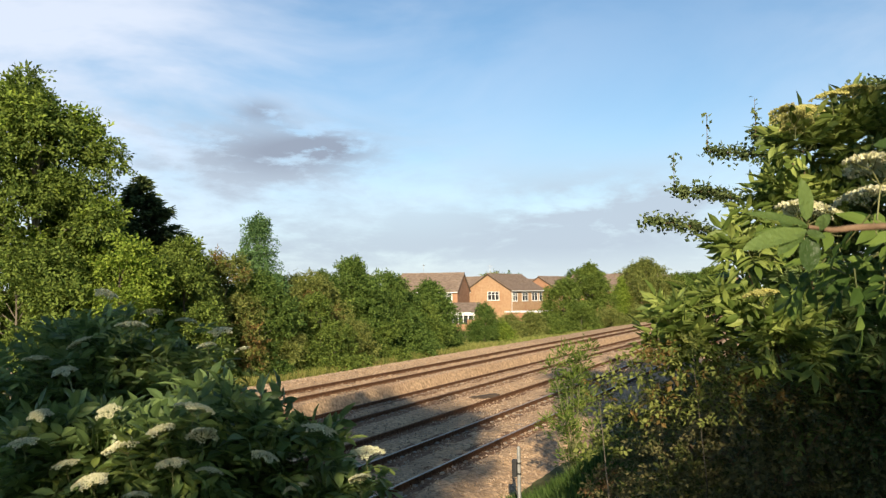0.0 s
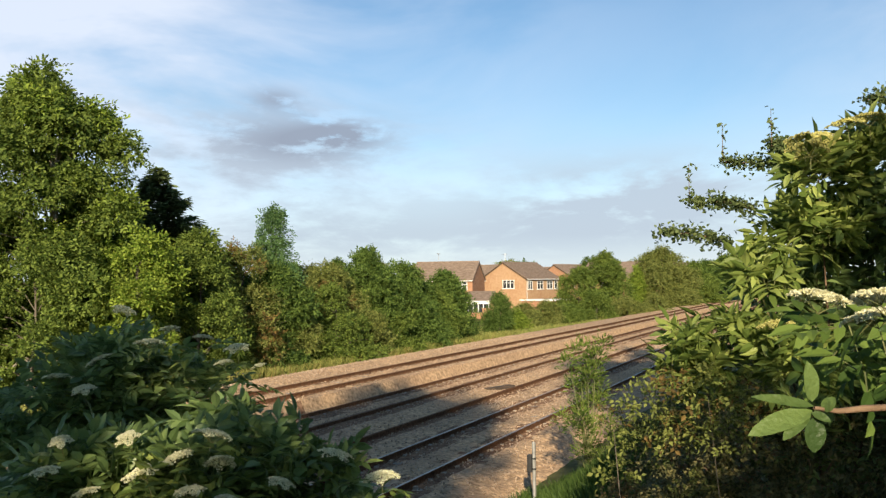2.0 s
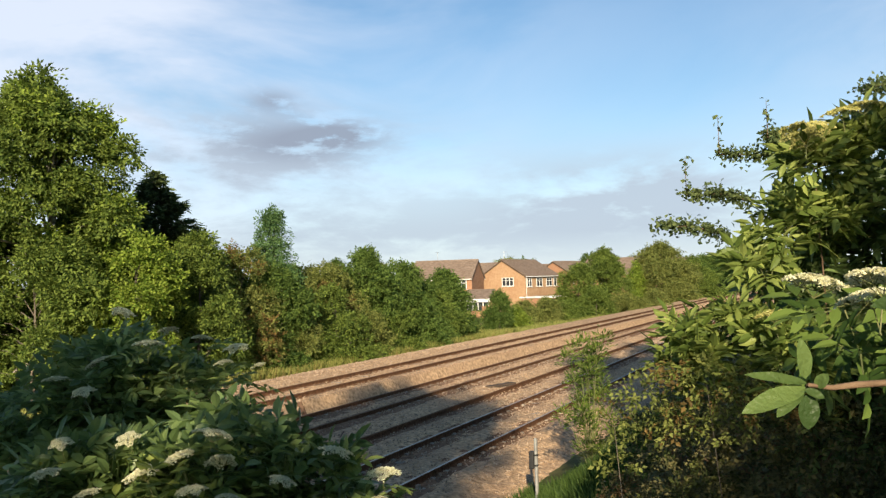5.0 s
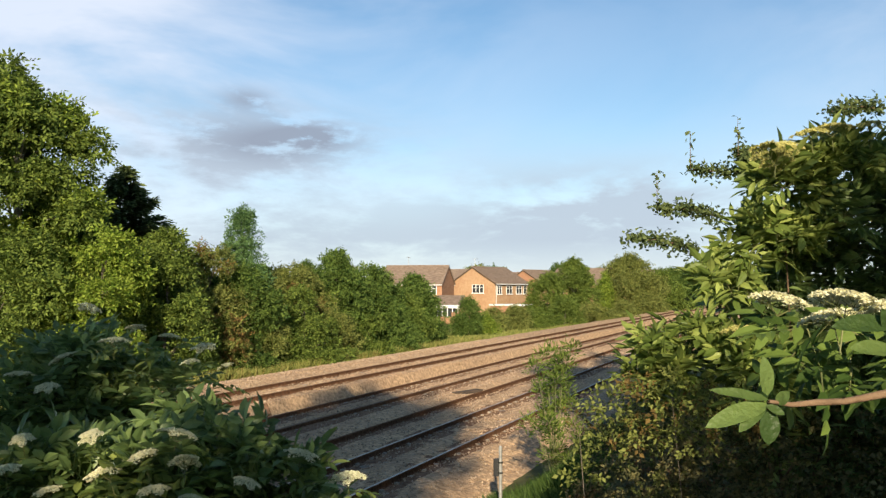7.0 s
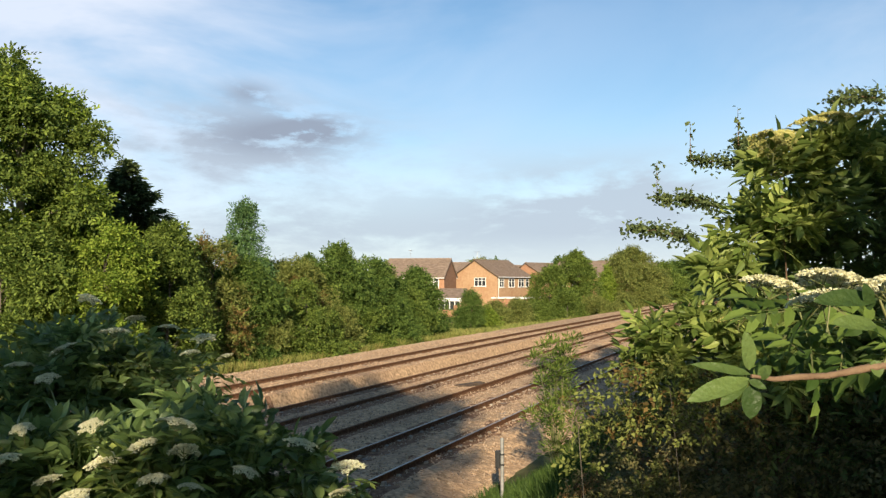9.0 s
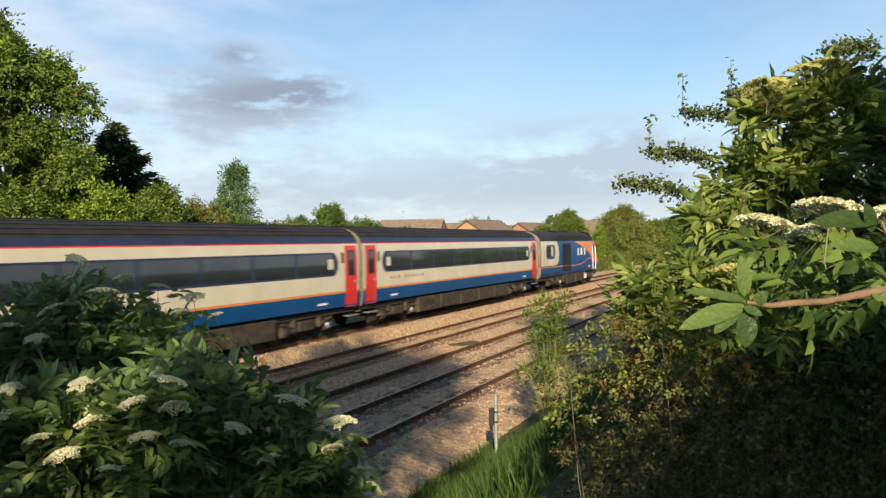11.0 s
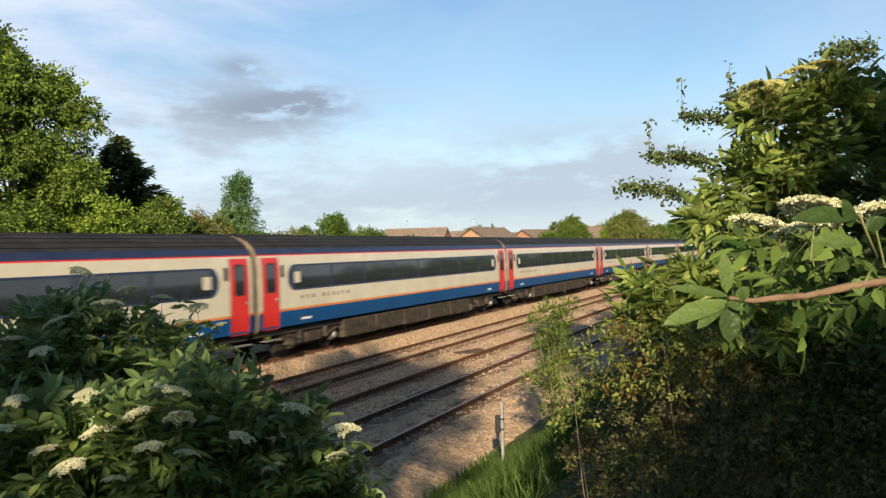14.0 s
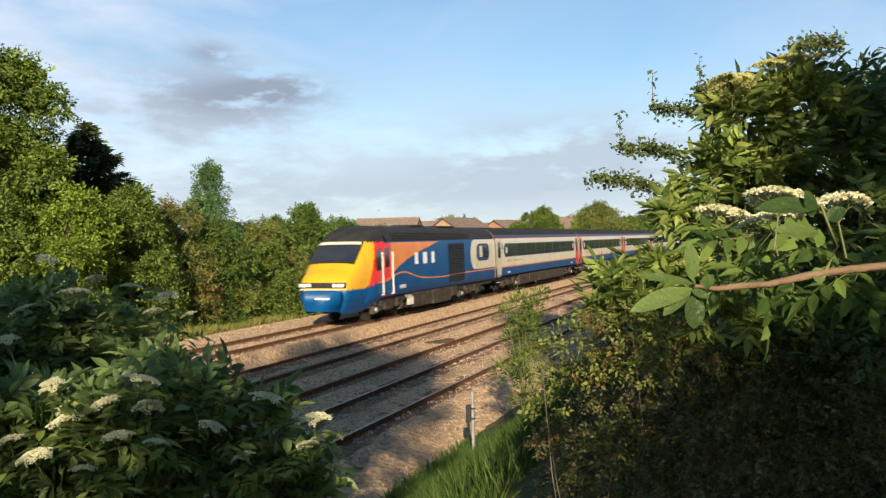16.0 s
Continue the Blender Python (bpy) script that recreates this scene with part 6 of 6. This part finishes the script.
        v, f = small_leaves(c, rng.normal(size=(k, 3)), np.array([0, 0, 1.0]) + rng.normal(size=(k, 3)) * 0.6, rng.uniform(0.024, 0.04, k), rng.uniform(0.018, 0.03, k))
        mesh_part("twig_foliage", v, f, "conifer", sh)


def sapling():
    rng = np.random.default_rng(104)
    x, y = plan(2.05, 15.5)
    z = ground_z(x, y)
    t = empty("willow_sapling", x, y, z, "slender green willow sapling beside the track", "sapling")
    cl = []
    for i in range(34):
        h = 0.3 + 2.0 * i / 33
        wide = 0.36 * (1 - 0.55 * i / 33)
        cl.append(((rng.normal() * wide, rng.normal() * wide, h), (0.17, 0.17, 0.22)))
        c = Vector(cl[-1][0])
        mesh_part("stem", *tube([Vector((0.04 * rng.normal(), 0.04 * rng.normal(), -0.1)), Vector((c.x * 0.4, c.y * 0.4, c.z * 0.5)), c + Vector((0, 0, 0.15))], [0.012, 0.008, 0.002], 5), "stem", t)
    p, n = crown_points(rng, cl, 220, 0.7)
    k = len(p)
    v, f = small_leaves(p, n * 0.3 + rng.normal(size=(k, 3)) * 0.5 + np.array([0, 0, 0.5]), rng.normal(size=(k, 3)), rng.uniform(0.07, 0.12, k), 0.026)
    mesh_part("foliage", v, f, "ash", t)


def marker_post():
    x, y = -4.93, 14.2
    z = ground_z(x, y)
    t = empty("marker_post", x, y, z, "slim galvanised post with a small black bracket", "post")
    bm = bmesh.new()
    cyl(bm, (0, 0, -0.3), (0, 0, 0.92 - z), 0.032, seg=14)
    cyl(bm, (0, 0, 0.92 - z), (0, 0, 0.945 - z), 0.035, 0.02, seg=14)
    part("pole", bm, "galv", t, smooth=False)
    bm = bmesh.new()
    box(bm, -0.12, -0.03, -0.05, 0.05, 0.42 - z, 0.72 - z, 0.015)
    part("bracket", bm, "black", t)
    bm = bmesh.new()
    for k in (0.48, 0.66):
        cyl(bm, (0, 0, k - z - 0.015), (0, 0, k - z + 0.015), 0.04, seg=12)
    part("clamp", bm, "black", t)


def broad_leaf(length, width, seg=8):
    """A single broad leaf with a midrib fold, side waves and a drooping tip."""
    vs, fs = [], []
    for i in range(seg + 1):
        u = i / seg
        w = width * 0.5 * math.sin(math.pi * u ** 0.9) ** 0.62 if 0 < u < 1 else 0.0
        z = -length * 0.12 * u * u
        for s in (-1, -0.5, 0, 0.5, 1):
            vs.append((s * w, u * length, z + abs(s) * w * 0.18 + 0.006 * length * math.sin(u * 14) * abs(s)))
    for i in range(seg):
        for j in range(4):
            a = i * 5 + j
            fs.append((a, a + 1, a + 6, a + 5))
    return vs, fs


def foreground_branch():
    """An elder branch within arm's reach: woody shoot, single leaves and flower heads."""
    rng = np.random.default_rng(105)
    D = 0.644
    base = view_point(0.66, 0.10, 0.66)
    t = empty("elder_branch", *base, "overhanging elder branch with fresh green leaves", "branch")
    P = lambda u, v, d: Vector(view_point(u, v, d) - base)
    line = [P(0.66, 0.10, 0.66), P(0.565, 0.109, D), P(0.516, 0.115, D), P(0.464, 0.125, D), P(0.43, 0.126, D), P(0.399, 0.129, D), P(0.37, 0.125, D)]
    tw = mesh_part("shoot", *tube(line, [0.0036, 0.0032, 0.0034, 0.0027, 0.0027, 0.0022, 0.0015], 8), "twig", t, "brown woody shoot", smooth=True)
    # leaves: root, tip and width of each
    leaves = (((0.368, 0.118), (0.367, 0.070), 0.0142), ((0.368, 0.128), (0.293, 0.151), 0.0165), ((0.370, 0.123), (0.300, 0.106), 0.0091), ((0.369, 0.136), (0.371, 0.179), 0.0174),
              ((0.380, 0.128), (0.394, 0.113), 0.0101), ((0.367, 0.130), (0.389, 0.140), 0.0069), ((0.365, 0.128), (0.333, 0.159), 0.0114), ((0.529, 0.029), (0.454, 0.026), 0.0183),
              ((0.521, 0.043), (0.516, 0.011), 0.0114), ((0.528, 0.062), (0.475, 0.055), 0.0160), ((0.539, 0.047), (0.562, 0.032), 0.0137), ((0.523, 0.105), (0.531, 0.126), 0.0114))
    side = mesh_part("side_shoot", *tube([P(0.535, 0.112, D), P(0.55, 0.08, D), P(0.532, 0.03, D)], [0.002, 0.0016, 0.001], 6), "stem", tw, smooth=True)
    for (a, b), (c, e), w in leaves:
        p, q = P(a, b, D), P(c, e, D - 0.012 + rng.uniform(-0.012, 0.012))
        d = q - p
        ob = mesh_part("leaf", *broad_leaf(d.length, w), "fresh_leaf", side if a > 0.51 and b < 0.1 else tw, smooth=True)
        n = Vector((0.25 + rng.normal() * 0.2, -0.75, 0.65))
        yv = d.normalized()
        xv = yv.cross(n).normalized()
        zv = xv.cross(yv)
        m = Matrix((xv, yv, zv)).transposed().to_4x4()
        m.translation = p
        ob.matrix_basis = m
    # flower heads and drooping compound leaves a little farther in
    for u, v, d, s in ((0.470, 0.002, 0.86, 0.42), (0.392, 0.006, 1.25, 0.5), (0.535, 0.008, 0.9, 0.46), (0.452, 0.022, 0.95, 0.34)):
        put_umbel(t, view_point(u, v, d), s * 1.15, rng, 5)
    k = 46
    pts = np.array([view_point(rng.uniform(0.40, 0.68), rng.uniform(0.02, 0.10), rng.uniform(1.05, 1.4)) - base for _ in range(k)])
    ax = rng.normal(size=(k, 3)) * np.array([1, 1, 0.5]) + np.array([-0.3, 0, -0.2])
    v, f, sv, sf = pinnate(rng, pts, ax, np.array([0, -0.3, 1.0]) + rng.normal(size=(k, 3)) * 0.4, 0.07, 0.042, 0.018)
    tagged(mesh_part("hanging_foliage", v, f, "deep", t), kind="stuff")
    tagged(mesh_part("leaf_stalk", sv, sf, "stem", t), kind="stuff")
    gx, gy = plan(0.62, 0.8)
    foot = Vector((gx, gy, ground_z(gx, gy) - 0.1)) - Vector(base)
    mesh_part("main_stem", *tube([foot, foot * 0.5 + Vector((0.12, -0.05, 0)), line[0]], [0.012, 0.009, 0.0042], 8), "twig", t, smooth=True)


def shade_trees():
    """Unseen trees behind the camera, placed so their shadows lie over the near tracks."""
    for i, (r, d, h, rx) in enumerate(((-3.5, -11.8, 12.7, 2.7), (-6.2, -18.4, 12.7, 2.8), (-9, -25, 12.7, 3.0), (-12, -32, 12.7, 3.2), (-15, -39, 12.7, 3.2), (5.5, -1.5, 14.5, 2.7), (8.4, 3.0, 14.0, 2.8), (11.2, 7.0, 13.0, 2.8))):
        x, y = plan(r, d)
        make_tree("bank_tree", x, y, ground_z(x, y), h, rx, rx, "deep", "tall leafy tree on the near bank", seed=200 + i, base=(0.39 if r < 0 else 0.13), clump=1.0, count=70, per_area=(14 if r < 0 else 15), size=0.34, trunk=0.2, group="trees on the near bank")
    # unseen shrubs added only to keep sun off the near bushes and ballast
    for i, (r, h, rx) in enumerate(((-3.2, 2.9, 0.8), (-2.1, 3.2, 0.8), (-1.0, 3.6, 0.6), (0.98, 3.08, 0.45), (1.8, 4.9, 0.62), (2.7, 5.2, 0.9), (3.7, 5.8, 0.9))):
        x, y = plan(r, -2.6)
        make_tree("hedge_shrub", x, y, ground_z(x, y), h, rx, 0.8, "deep", "unseen hedge shrub added to shade the near bank", "shrub", seed=220 + i, base=0.0, clump=0.45, count=(40 if r < 0 else 50), per_area=(56 if r < 0 else 72), size=0.12, trunk=0.06, group="hedge behind the viewpoint")


left_elder()
right_elder()
hawthorn_and_bramble()
sapling()
marker_post()
foreground_branch()
shade_trees()

motions()
